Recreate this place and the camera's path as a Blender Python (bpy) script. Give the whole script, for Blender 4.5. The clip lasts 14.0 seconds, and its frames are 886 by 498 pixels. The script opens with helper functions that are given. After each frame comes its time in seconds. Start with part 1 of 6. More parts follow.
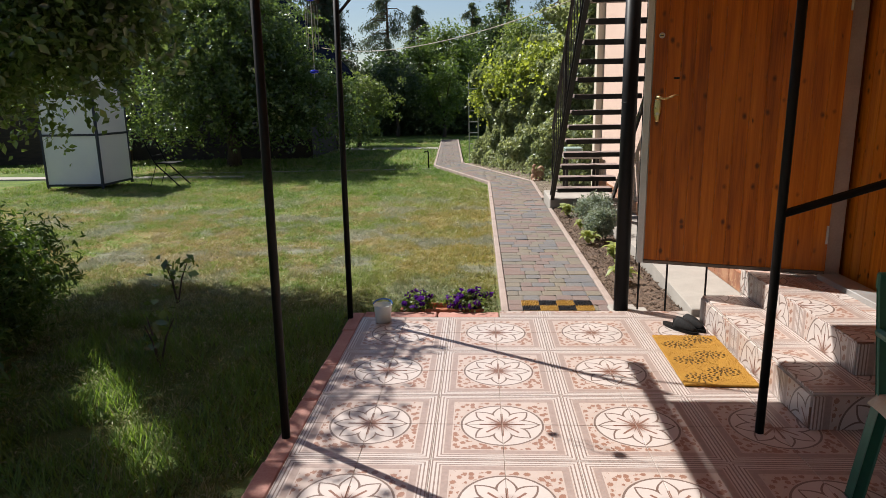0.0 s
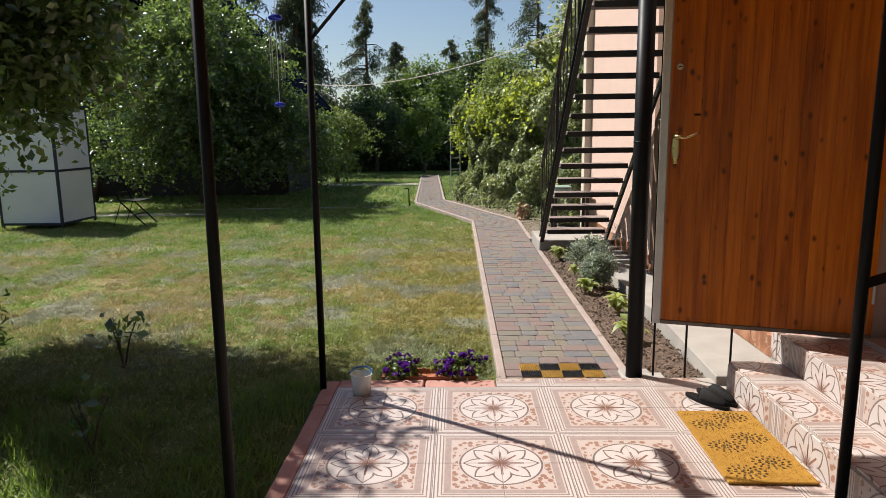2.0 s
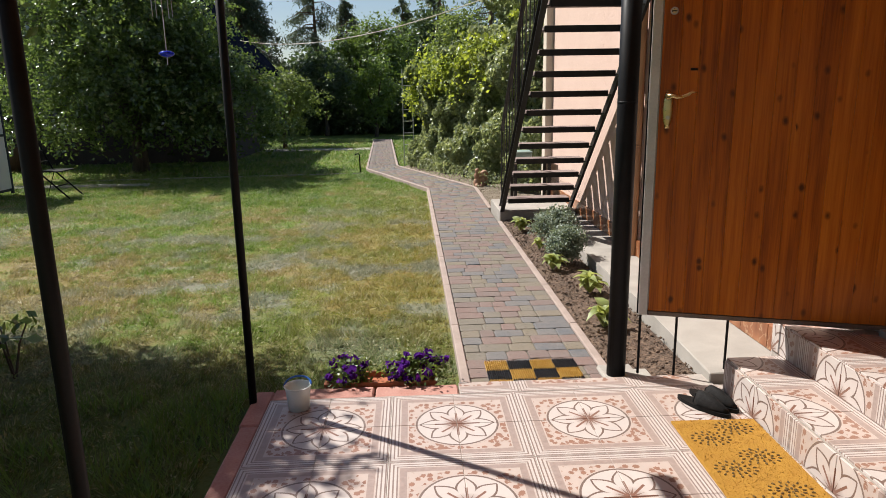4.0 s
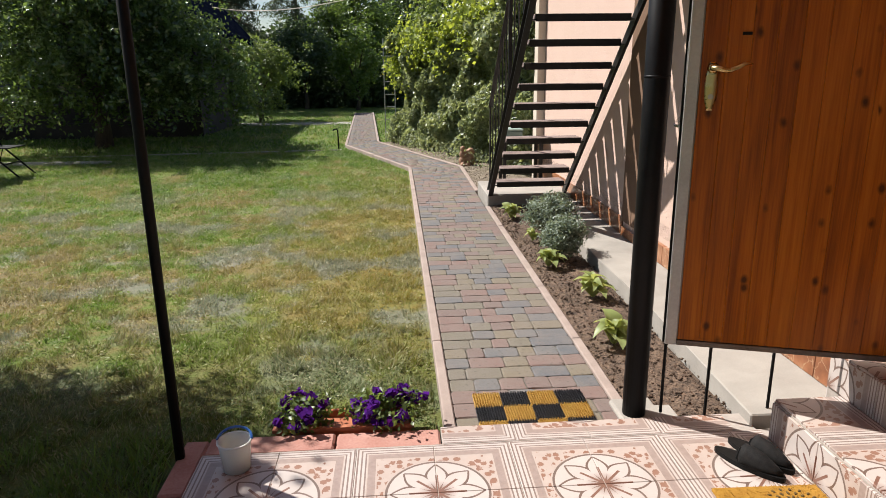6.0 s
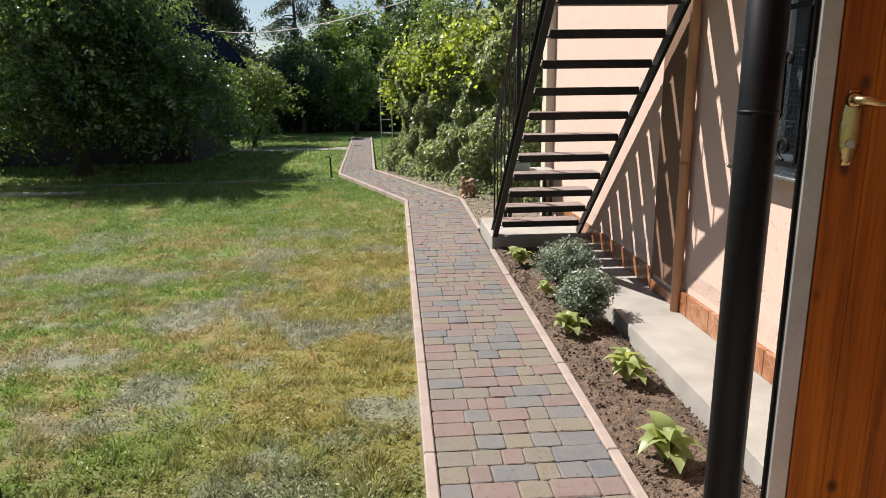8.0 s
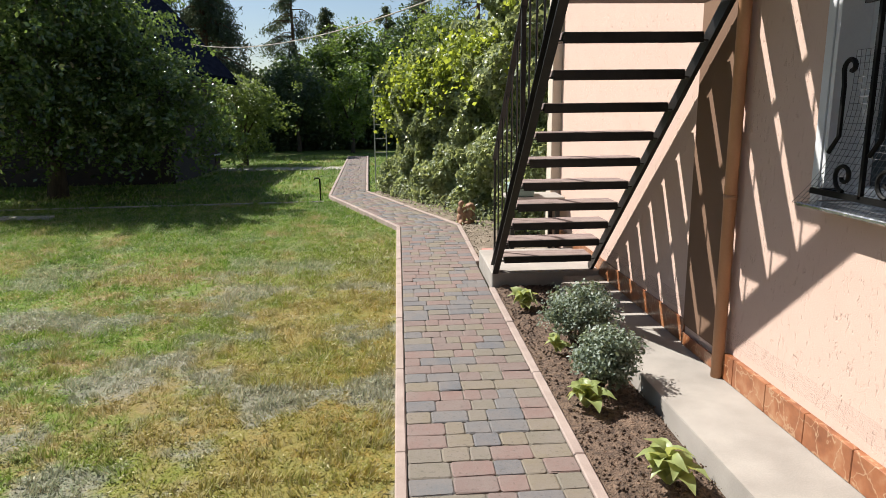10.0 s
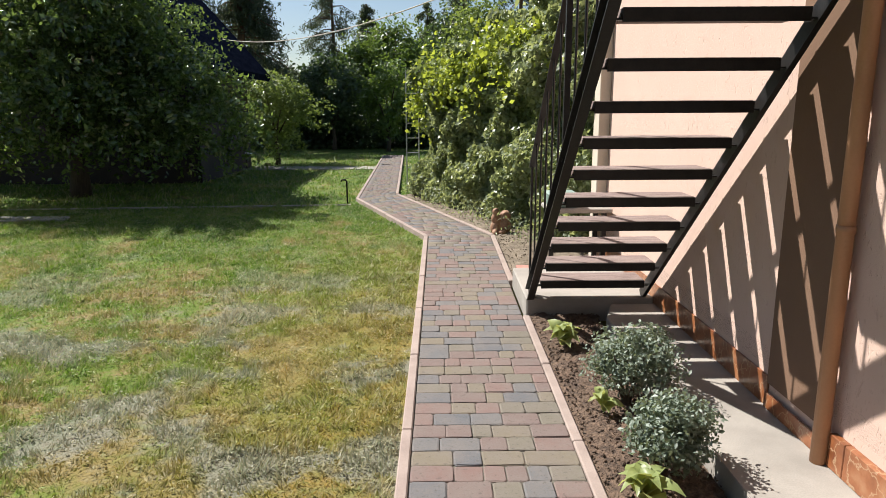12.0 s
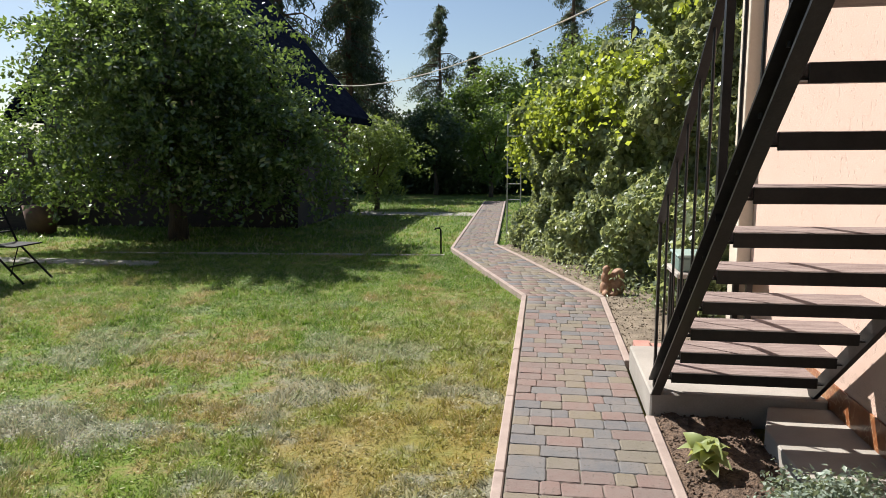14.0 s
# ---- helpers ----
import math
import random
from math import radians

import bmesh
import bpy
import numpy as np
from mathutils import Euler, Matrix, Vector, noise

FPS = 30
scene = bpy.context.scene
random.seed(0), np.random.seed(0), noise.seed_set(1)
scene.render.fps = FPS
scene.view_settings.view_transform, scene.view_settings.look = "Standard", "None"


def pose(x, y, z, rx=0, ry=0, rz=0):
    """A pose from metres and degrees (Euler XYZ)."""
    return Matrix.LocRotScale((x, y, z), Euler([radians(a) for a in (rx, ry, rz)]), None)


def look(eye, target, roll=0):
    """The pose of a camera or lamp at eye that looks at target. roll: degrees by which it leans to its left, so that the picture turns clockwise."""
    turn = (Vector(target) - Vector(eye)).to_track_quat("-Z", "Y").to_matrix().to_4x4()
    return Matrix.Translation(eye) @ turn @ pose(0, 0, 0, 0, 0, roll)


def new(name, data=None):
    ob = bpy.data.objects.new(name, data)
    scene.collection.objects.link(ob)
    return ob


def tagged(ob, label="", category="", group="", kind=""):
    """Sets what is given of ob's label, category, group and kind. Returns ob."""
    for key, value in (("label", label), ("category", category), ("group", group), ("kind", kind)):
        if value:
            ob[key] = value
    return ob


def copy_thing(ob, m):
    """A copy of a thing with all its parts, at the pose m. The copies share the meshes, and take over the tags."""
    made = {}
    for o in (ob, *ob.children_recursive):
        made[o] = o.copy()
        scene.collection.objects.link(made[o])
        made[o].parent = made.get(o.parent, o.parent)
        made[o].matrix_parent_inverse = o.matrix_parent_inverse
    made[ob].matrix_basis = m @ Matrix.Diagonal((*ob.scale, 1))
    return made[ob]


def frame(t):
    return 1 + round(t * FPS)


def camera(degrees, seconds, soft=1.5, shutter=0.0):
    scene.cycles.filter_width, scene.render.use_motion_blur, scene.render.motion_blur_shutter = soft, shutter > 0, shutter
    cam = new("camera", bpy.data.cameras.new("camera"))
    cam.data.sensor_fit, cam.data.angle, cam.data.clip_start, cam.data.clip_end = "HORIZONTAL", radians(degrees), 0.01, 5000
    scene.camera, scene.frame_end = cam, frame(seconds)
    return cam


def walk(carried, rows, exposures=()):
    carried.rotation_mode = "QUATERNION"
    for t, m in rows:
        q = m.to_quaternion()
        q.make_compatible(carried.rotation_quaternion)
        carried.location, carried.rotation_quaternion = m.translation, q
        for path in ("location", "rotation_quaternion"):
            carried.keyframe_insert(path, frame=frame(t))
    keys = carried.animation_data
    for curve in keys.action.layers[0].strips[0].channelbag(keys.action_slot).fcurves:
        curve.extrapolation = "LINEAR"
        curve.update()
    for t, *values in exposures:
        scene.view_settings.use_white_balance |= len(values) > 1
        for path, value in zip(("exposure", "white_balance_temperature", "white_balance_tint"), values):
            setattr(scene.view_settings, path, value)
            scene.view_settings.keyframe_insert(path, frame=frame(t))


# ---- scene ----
cam = camera(67.4, 14.0, soft=0.5)
METRES, EYE, TILT, LEAN, TURN = 5.5, 1.5, 0.0, 0.0, 3.3
ROWS = [
    (0.0, 0.0, 0.0, 0.0, -0.22, -12.61, 0.99),
    (0.5, -0.0015, 0.0197, -0.0005, -0.23, -13.2, 0.94),
    (1.0, 0.0031, 0.053, 0.0036, -0.15, -11.05, 1.02),
    (1.5, 0.0027, 0.082, 0.0022, -0.21, -11.57, 0.84),
    (2.0, -0.0094, 0.1087, 0.0032, -2.04, -9.73, 0.73),
    (2.5, -0.0178, 0.1339, -0.0001, -5.22, -11.94, 0.84),
    (3.0, -0.0089, 0.1606, 0.0019, -5.27, -12.76, 1.0),
    (5.5, 0.0098, 0.3216, 0.0009, -7.27, -14.4, 0.74),
    (6.0, 0.0182, 0.3532, 0.001, -7.24, -15.24, 0.66),
    (6.5, 0.0160, 0.3970, 0.0039, -7.14, -12.55, 0.61),
    (7.0, 0.0166, 0.4320, 0.0022, -7.18, -13.85, 0.58),
    (7.5, 0.0296, 0.4735, 0.0048, -7.15, -13.60, 0.70),
    (10.0, 0.0741, 0.6602, 0.0028, -7.08, -11.92, 0.67),
    (10.5, 0.0832, 0.6943, 0.006, -6.95, -9.15, 0.61),
    (11.0, 0.0974, 0.7269, 0.0044, -7.04, -11.53, 0.63),
    (11.5, 0.1085, 0.7552, 0.0039, -5.95, -12.98, 0.53),
    (12.0, 0.1065, 0.7984, 0.0029, -3.6, -12.05, 0.35),
    (12.5, 0.1001, 0.8359, 0.0032, -3.38, -11.71, 0.37),
    (13.0, 0.1061, 0.8787, -0.0005, 1.67, -10.56, 0.52),
    (13.5, 0.1204, 0.921, -0.0044, 5.25, -10.54, 0.45),
    (14.0, 0.1207, 0.9716, -0.0035, 5.37, -8.16, 0.37),
]
walk(cam, [(t, pose(0, 0, EYE, TILT, LEAN, TURN) @ pose(METRES * x, METRES * y, METRES * z, 90 + pitch, roll, yaw)) for t, x, y, z, yaw, pitch, roll in ROWS],
     exposures=((0.0, 0.76), (5.5, 0.77), (7.0, 0.90), (14.0, 0.93)))

# ---------------------------------------------------------------- light
SUN_DIR = Vector((-0.833 * 0.656, 0.553 * 0.656, 0.755)).normalized()
world = bpy.data.worlds.new("sky")
scene.world = world
world.use_nodes = True
wt = world.node_tree
sky = wt.nodes.new("ShaderNodeTexSky")
sky.sky_type = "NISHITA"
sky.sun_disc = False
sky.sun_elevation = math.asin(SUN_DIR.z)
sky.sun_rotation = math.atan2(SUN_DIR.x, SUN_DIR.y)
sky.air_density, sky.dust_density, sky.ozone_density = 1.0, 0.9, 1.8
wt.links.new(sky.outputs[0], wt.nodes["Background"].inputs[0])
wt.nodes["Background"].inputs[1].default_value = 0.059
sun_data = bpy.data.lights.new("sun", "SUN")
sun_data.energy, sun_data.angle, sun_data.color = 5.0, radians(0.53), (1.0, 0.965, 0.915)
sun = new("sun", sun_data)
sun.matrix_world = look(SUN_DIR * 60, (0, 0, 0))
rng = np.random.default_rng(7)


# ---------------------------------------------------------------- node helpers
class Tree:
    """A material with short calls for its nodes."""

    def __init__(self, name, rough=0.6, metal=0.0, spec=0.5):
        self.mat = bpy.data.materials.new(name)
        self.mat.use_nodes = True
        self.t = self.mat.node_tree
        self.b = self.t.nodes["Principled BSDF"]
        self.b.inputs["Roughness"].default_value = rough
        self.b.inputs["Metallic"].default_value = metal
        self.b.inputs["Specular IOR Level"].default_value = spec
        self.out = self.t.nodes["Material Output"]

    def node(self, kind):
        return self.t.nodes.new("ShaderNode" + kind)

    def put(self, socket, v):
        if hasattr(v, "is_output"):
            self.t.links.new(v, socket)
        elif isinstance(v, (tuple, list)) and len(v) == 3 and socket.type == "RGBA":
            socket.default_value = (*v, 1)
        else:
            socket.default_value = v

    def m(self, op, a, b=None, c=None):
        n = self.node("Math")
        n.operation = op
        for s, v in zip(n.inputs, (a, b, c)):
            if v is not None:
                self.put(s, v)
        return n.outputs[0]

    def mix(self, f, a, b):
        n = self.node("Mix")
        n.data_type = "RGBA"
        self.put(n.inputs[0], f)
        self.put(n.inputs[6], a)
        self.put(n.inputs[7], b)
        return n.outputs[2]

    def coord(self, which="Object"):
        return self.node("TexCoord").outputs[which]

    def position(self):
        return self.node("NewGeometry").outputs["Position"]

    def scaled(self, v, s):
        n = self.node("Mapping")
        self.put(n.inputs[0], v)
        n.inputs["Scale"].default_value = s
        return n.outputs[0]

    def noise(self, v, scale, detail=4.0, rough=0.55, what="Fac"):
        n = self.node("TexNoise")
        self.put(n.inputs["Vector"], v)
        n.inputs["Scale"].default_value = scale
        n.inputs["Detail"].default_value = detail
        n.inputs["Roughness"].default_value = rough
        return n.outputs[what]

    def voronoi(self, v, scale, feature="F1"):
        n = self.node("TexVoronoi")
        n.feature = feature
        self.put(n.inputs["Vector"], v)
        n.inputs["Scale"].default_value = scale
        return n.outputs[0]

    def ramp(self, f, stops, hard=False):
        n = self.node("ValToRGB")
        r = n.color_ramp
        if hard:
            r.interpolation = "CONSTANT"
        while len(r.elements) < len(stops):
            r.elements.new(0.5)
        for e, (p, c) in zip(r.elements, stops):
            e.position = p
            e.color = (*c, 1) if len(c) == 3 else c
        self.put(n.inputs[0], f)
        return n.outputs[0]

    def band(self, v, lo, hi):
        """1 where lo < v < hi."""
        return self.m("MULTIPLY", self.m("GREATER_THAN", v, lo), self.m("LESS_THAN", v, hi))

    def color(self, v):
        # all base colours deepened evenly, so the sky reads brighter at the raised exposure
        n = self.node("Mix")
        n.data_type, n.blend_type = "RGBA", "MULTIPLY"
        n.inputs[0].default_value = 1.0
        self.put(n.inputs[6], v)
        n.inputs[7].default_value = (0.78, 0.78, 0.78, 1)
        self.put(self.b.inputs["Base Color"], n.outputs[2])
        return self

    def bump(self, h, strength=0.3, dist=0.01):
        n = self.node("Bump")
        n.inputs["Strength"].default_value = strength
        n.inputs["Distance"].default_value = dist
        self.put(n.inputs["Height"], h)
        self.put(self.b.inputs["Normal"], n.outputs[0])
        return self


def plain(name, c1, c2, scale=8.0, rough=0.6, metal=0.0, bump=0.15, fine=90.0, dist=0.003, stretch=(1, 1, 1), spec=0.5):
    """Two scales of variation between two colours, with a fine relief."""
    t = Tree(name, rough, metal, spec)
    v = t.scaled(t.position(), stretch)
    a, b = t.noise(v, scale), t.noise(v, fine, 3.0)
    f = t.m("ADD", t.m("MULTIPLY", a, 0.65), t.m("MULTIPLY", b, 0.35))
    t.color(t.ramp(f, [(0.34, c1), (0.66, c2)]))
    t.put(t.b.inputs["Roughness"], t.m("ADD", t.m("MULTIPLY", a, 0.24), rough - 0.12))
    if bump:
        t.bump(b, bump, dist)
    return t.mat


def leaf_material(name, dark, light, rough=0.42, through_light=0.35, rare=None):
    t = Tree(name, rough)
    r = t.node("NewGeometry").outputs["Random Per Island"]
    stops = [(0.0, dark), (0.85, light)]
    if rare:
        stops = [(0.0, dark), (0.75, light), (0.96, rare)]
    n = t.noise(t.position(), 1.2, 2.0)
    f = t.m("ADD", t.m("MULTIPLY", r, 0.7), t.m("MULTIPLY", t.m("SUBTRACT", n, 0.3), 0.6))
    c = t.ramp(f, stops)
    t.color(c)
    tr = t.node("BsdfTranslucent")
    t.put(tr.inputs[0], t.mix(0.55, c, tuple(min(1, x * 2.2) for x in (light[0] * 1.1, light[1], light[2] * 0.5))))
    mx = t.node("MixShader")
    mx.inputs[0].default_value = through_light
    t.t.links.new(t.b.outputs[0], mx.inputs[1])
    t.t.links.new(tr.outputs[0], mx.inputs[2])
    t.t.links.new(mx.outputs[0], t.out.inputs[0])
    return t.mat


# ---------------------------------------------------------------- materials
def lawn_colour(t):
    p = t.position()
    big, mid, fine = t.noise(p, 0.55, 3.0), t.noise(p, 2.3, 4.0, 0.6), t.noise(p, 11.0, 5.0, 0.7)
    f = t.m("ADD", t.m("ADD", t.m("MULTIPLY", big, 0.32), t.m("MULTIPLY", mid, 0.36)), t.m("MULTIPLY", fine, 0.32))
    f = t.m("ADD", 0.5, t.m("MULTIPLY", t.m("SUBTRACT", f, 0.502), 1.9))
    # drier, straw-coloured turf in the open middle, lusher further back
    sep = t.node("SeparateXYZ")
    t.put(sep.inputs[0], p)
    back = t.node("MapRange")
    t.put(back.inputs[0], sep.outputs[1])
    back.inputs[1].default_value, back.inputs[2].default_value = 8.6, 12.5
    f = t.m("ADD", f, t.m("MULTIPLY", back.outputs[0], -0.13))
    # a scorched strip beside the path
    strip = t.node("MapRange")
    t.put(strip.inputs[0], t.m("ADD", sep.outputs[0], t.m("MULTIPLY", mid, 0.9)))
    strip.inputs[1].default_value, strip.inputs[2].default_value = -1.15, 0.35
    near = t.m("MULTIPLY", strip.outputs[0], t.m("SUBTRACT", 1.0, back.outputs[0]))
    c = t.ramp(f, [(0.30, (0.12, 0.235, 0.030)), (0.41, (0.215, 0.355, 0.030)), (0.49, (0.33, 0.345, 0.095)), (0.57, (0.46, 0.345, 0.125)), (0.66, (0.48, 0.40, 0.25))])
    c = t.mix(t.m("MULTIPLY", near, 0.85), c, t.mix(t.ramp(fine, [(0.35, (0, 0, 0)), (0.65, (1, 1, 1))]), (0.50, 0.31, 0.07), (0.31, 0.33, 0.07)))
    pale = t.ramp(t.noise(t.scaled(p, (1, 1.15, 1)), 1.15, 6.0, 0.68), [(0.50, (0, 0, 0)), (0.58, (1, 1, 1))])
    c = t.mix(t.m("MULTIPLY", t.m("MULTIPLY", pale, t.m("SUBTRACT", 1.0, back.outputs[0])), 0.85), c, t.mix(fine, (0.29, 0.34, 0.27), (0.50, 0.46, 0.38)))
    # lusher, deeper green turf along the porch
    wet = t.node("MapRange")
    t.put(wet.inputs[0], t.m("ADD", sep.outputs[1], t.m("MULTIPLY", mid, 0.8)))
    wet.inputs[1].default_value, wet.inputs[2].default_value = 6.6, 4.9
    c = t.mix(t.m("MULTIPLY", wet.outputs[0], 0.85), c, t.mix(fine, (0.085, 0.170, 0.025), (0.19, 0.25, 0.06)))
    return c, fine


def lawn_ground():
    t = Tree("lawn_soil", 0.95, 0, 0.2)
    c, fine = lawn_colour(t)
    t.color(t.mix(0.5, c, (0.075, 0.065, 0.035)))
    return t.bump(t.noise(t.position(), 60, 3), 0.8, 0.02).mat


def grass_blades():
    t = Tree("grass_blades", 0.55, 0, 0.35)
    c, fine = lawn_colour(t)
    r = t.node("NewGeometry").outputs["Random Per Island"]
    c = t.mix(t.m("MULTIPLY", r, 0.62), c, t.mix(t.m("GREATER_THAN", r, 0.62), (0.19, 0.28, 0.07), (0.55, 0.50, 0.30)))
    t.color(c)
    tr = t.node("BsdfTranslucent")
    t.put(tr.inputs[0], c)
    mx = t.node("MixShader")
    mx.inputs[0].default_value = 0.3
    t.t.links.new(t.b.outputs[0], mx.inputs[1])
    t.t.links.new(tr.outputs[0], mx.inputs[2])
    t.t.links.new(mx.outputs[0], t.out.inputs[0])
    return t.mat


def tile_material():
    """Ceramic tile, four to a motif: frame lines, grey-brown band, rust flowers, ring and eight petals."""
    t = Tree("patterned_tile", 0.32, 0, 0.45)
    uv = t.node("SeparateXYZ")
    t.put(uv.inputs[0], t.node("UVMap").outputs[0])
    x, y = uv.outputs[0], uv.outputs[1]
    ax, ay = t.m("ABSOLUTE", x), t.m("ABSOLUTE", y)
    edge = t.m("MAXIMUM", ax, ay)
    r = t.m("SQRT", t.m("ADD", t.m("MULTIPLY", x, x), t.m("MULTIPLY", y, y)))
    pos = t.position()
    mott = t.noise(pos, 22, 4)
    ground = t.mix(t.m("MULTIPLY", mott, 0.9), (0.60, 0.495, 0.435), (0.50, 0.39, 0.335))
    white = t.mix(t.m("MULTIPLY", mott, 0.5), (0.64, 0.565, 0.52), (0.54, 0.455, 0.41))
    grey = t.mix(t.noise(pos, 60, 3), (0.30, 0.215, 0.185), (0.47, 0.37, 0.325))
    line = (0.27, 0.195, 0.165)
    brown = (0.24, 0.12, 0.085)
    c = t.mix(t.m("GREATER_THAN", edge, 0.855), ground, white)
    for lo, hi in ((0.966, 0.986), (0.914, 0.934), (0.862, 0.882)):
        c = t.mix(t.band(edge, lo, hi), c, line)
    c = t.mix(t.band(edge, 0.745, 0.84), c, grey)
    # flowers between the frame and the ring
    ang = t.m("ARCTAN2", y, x)
    cells = t.voronoi(t.node("UVMap").outputs[0], 9.5)
    lobes = t.m("MULTIPLY", t.noise(t.node("UVMap").outputs[0], 34, 2), 0.55)
    blob = t.m("LESS_THAN", t.m("ADD", cells, lobes), 0.71)
    ringzone = t.m("MULTIPLY", t.m("GREATER_THAN", r, 0.645), t.m("LESS_THAN", edge, 0.725))
    frame_zone = t.m("MULTIPLY", ringzone, t.m("GREATER_THAN", edge, 0.50))
    flower = t.mix(t.noise(t.node("UVMap").outputs[0], 12, 2), (0.22, 0.075, 0.038), (0.36, 0.18, 0.11))
    c = t.mix(t.m("MULTIPLY", t.m("MULTIPLY", blob, frame_zone), 0.85), c, flower)
    # disc, ring, petals
    c = t.mix(t.m("LESS_THAN", r, 0.60), c, white)
    c = t.mix(t.band(r, 0.595, 0.625), c, (0.20, 0.14, 0.115))
    fold = t.m("SUBTRACT", t.m("PINGPONG", t.m("ADD", ang, 0.0), math.pi / 8), 0.0)
    u, v = t.m("MULTIPLY", r, t.m("COSINE", fold)), t.m("MULTIPLY", r, t.m("SINE", fold))
    w = t.m("MULTIPLY", t.m("SINE", t.m("MULTIPLY", t.m("POWER", t.m("DIVIDE", u, 0.56), 1.25), math.pi)), 0.128)
    petal = t.m("MULTIPLY", t.m("LESS_THAN", t.m("ABSOLUTE", t.m("SUBTRACT", v, w)), 0.015), t.m("LESS_THAN", u, 0.565))
    c = t.mix(petal, c, (0.19, 0.125, 0.10))
    mid = t.m("MULTIPLY", t.m("LESS_THAN", v, 0.017), t.m("LESS_THAN", u, 0.34))
    c = t.mix(mid, c, brown)
    core = t.m("SUBTRACT", 1.0, t.m("MINIMUM", t.m("DIVIDE", r, 0.24), 1.0))
    c = t.mix(t.m("MULTIPLY", core, 0.9), c, brown)
    # dust and tread marks
    dirt = t.ramp(t.noise(pos, 3.1, 5, 0.65), [(0.45, (0, 0, 0)), (0.75, (1, 1, 1))])
    c = t.mix(t.m("MULTIPLY", dirt, 0.16), c, (0.30, 0.23, 0.19))
    t.color(c)
    t.put(t.b.inputs["Roughness"], t.m("ADD", 0.26, t.m("MULTIPLY", mott, 0.2)))
    return t.bump(mott, 0.06, 0.002).mat


def paver_material(name, source):
    t = Tree(name, 0.85, 0, 0.3)
    r = t.node("ObjectInfo").outputs["Random"] if source == "object" else t.node("NewGeometry").outputs["Random Per Island"]
    base = t.ramp(r, [(0.0, (0.235, 0.145, 0.125)), (0.20, (0.20, 0.135, 0.12)), (0.36, (0.125, 0.135, 0.15)), (0.50, (0.15, 0.155, 0.16)), (0.66, (0.215, 0.18, 0.12)), (0.84, (0.19, 0.17, 0.125))], True)
    p = t.position()
    n = t.m("ADD", t.m("MULTIPLY", t.noise(p, 9, 4), 0.6), t.m("MULTIPLY", t.noise(p, 120, 2), 0.4))
    c = t.mix(t.ramp(n, [(0.34, (0.12, 0.12, 0.12)), (0.66, (0.72, 0.72, 0.72))]), base, (0.235, 0.20, 0.175))
    pit = t.ramp(t.noise(p, 55, 3), [(0.30, (0.5, 0.5, 0.5)), (0.40, (0, 0, 0))])
    c = t.mix(pit, c, (0.09, 0.075, 0.065))
    t.color(c)
    return t.bump(t.m("ADD", t.noise(p, 260, 2), t.m("MULTIPLY", t.noise(p, 38, 3), 1.6)), 0.7, 0.003).mat


def wood_material(name, dark, mid, light, rough=0.38, knots=True):
    t = Tree(name, rough, 0, 0.22)
    p = t.coord("Object")
    off = t.node("VectorMath")
    off.operation = "ADD"
    t.put(off.inputs[0], p)
    comb = t.node("CombineXYZ")
    rnd = t.node("ObjectInfo").outputs["Random"]
    t.put(comb.inputs[2], t.m("MULTIPLY", rnd, 9.0))
    t.put(comb.inputs[0], t.m("MULTIPLY", rnd, 3.0))
    t.put(off.inputs[1], comb.outputs[0])
    v = off.outputs[0]
    grain = t.noise(t.scaled(v, (26, 26, 1.1)), 1.0, 5, 0.6)
    fine = t.noise(t.scaled(v, (150, 150, 4)), 1.0, 2)
    f = t.m("ADD", t.m("ADD", t.m("MULTIPLY", grain, 0.7), t.m("MULTIPLY", fine, 0.25)), t.m("MULTIPLY", t.m("SUBTRACT", rnd, 0.5), 0.12))
    c = t.ramp(f, [(0.30, dark), (0.48, mid), (0.66, light)])
    if knots:
        k = t.voronoi(t.scaled(v, (13, 13, 8.5)), 1.0)
        spot = t.ramp(t.m("ADD", k, t.m("MULTIPLY", t.noise(v, 40, 2), 0.10)), [(0.13, (1, 1, 1)), (0.27, (0, 0, 0))])
        few = t.m("GREATER_THAN", t.noise(t.scaled(v, (4, 4, 2.0)), 1.0, 1), 0.40)
        c = t.mix(t.m("MULTIPLY", t.m("MULTIPLY", spot, few), 0.9), c, tuple(x * 0.22 for x in dark))
    t.color(c)
    return t.bump(fine, 0.12, 0.002).mat


def stucco_material(name, c1, c2, stroke=True):
    """Scratched 'bark' render: short vertical furrows in a fine plaster."""
    t = Tree(name, 0.92, 0, 0.2)
    p = t.position()
    furrow = t.noise(t.scaled(p, (70, 70, 22)), 1.0, 3, 0.6)
    cut = t.ramp(furrow, [(0.60, (0, 0, 0)), (0.70, (1, 1, 1))])
    soft = t.noise(p, 2.2, 4)
    grain = t.noise(p, 330, 2)
    c = t.mix(soft, c1, c2)
    c = t.mix(t.m("MULTIPLY", cut, 0.22 if stroke else 0.1), c, tuple(x * 0.80 for x in c1))
    t.color(c)
    h = t.m("SUBTRACT", t.m("MULTIPLY", grain, 0.35), t.m("MULTIPLY", cut, 1.0 if stroke else 0.2))
    return t.bump(h, 0.55, 0.006).mat


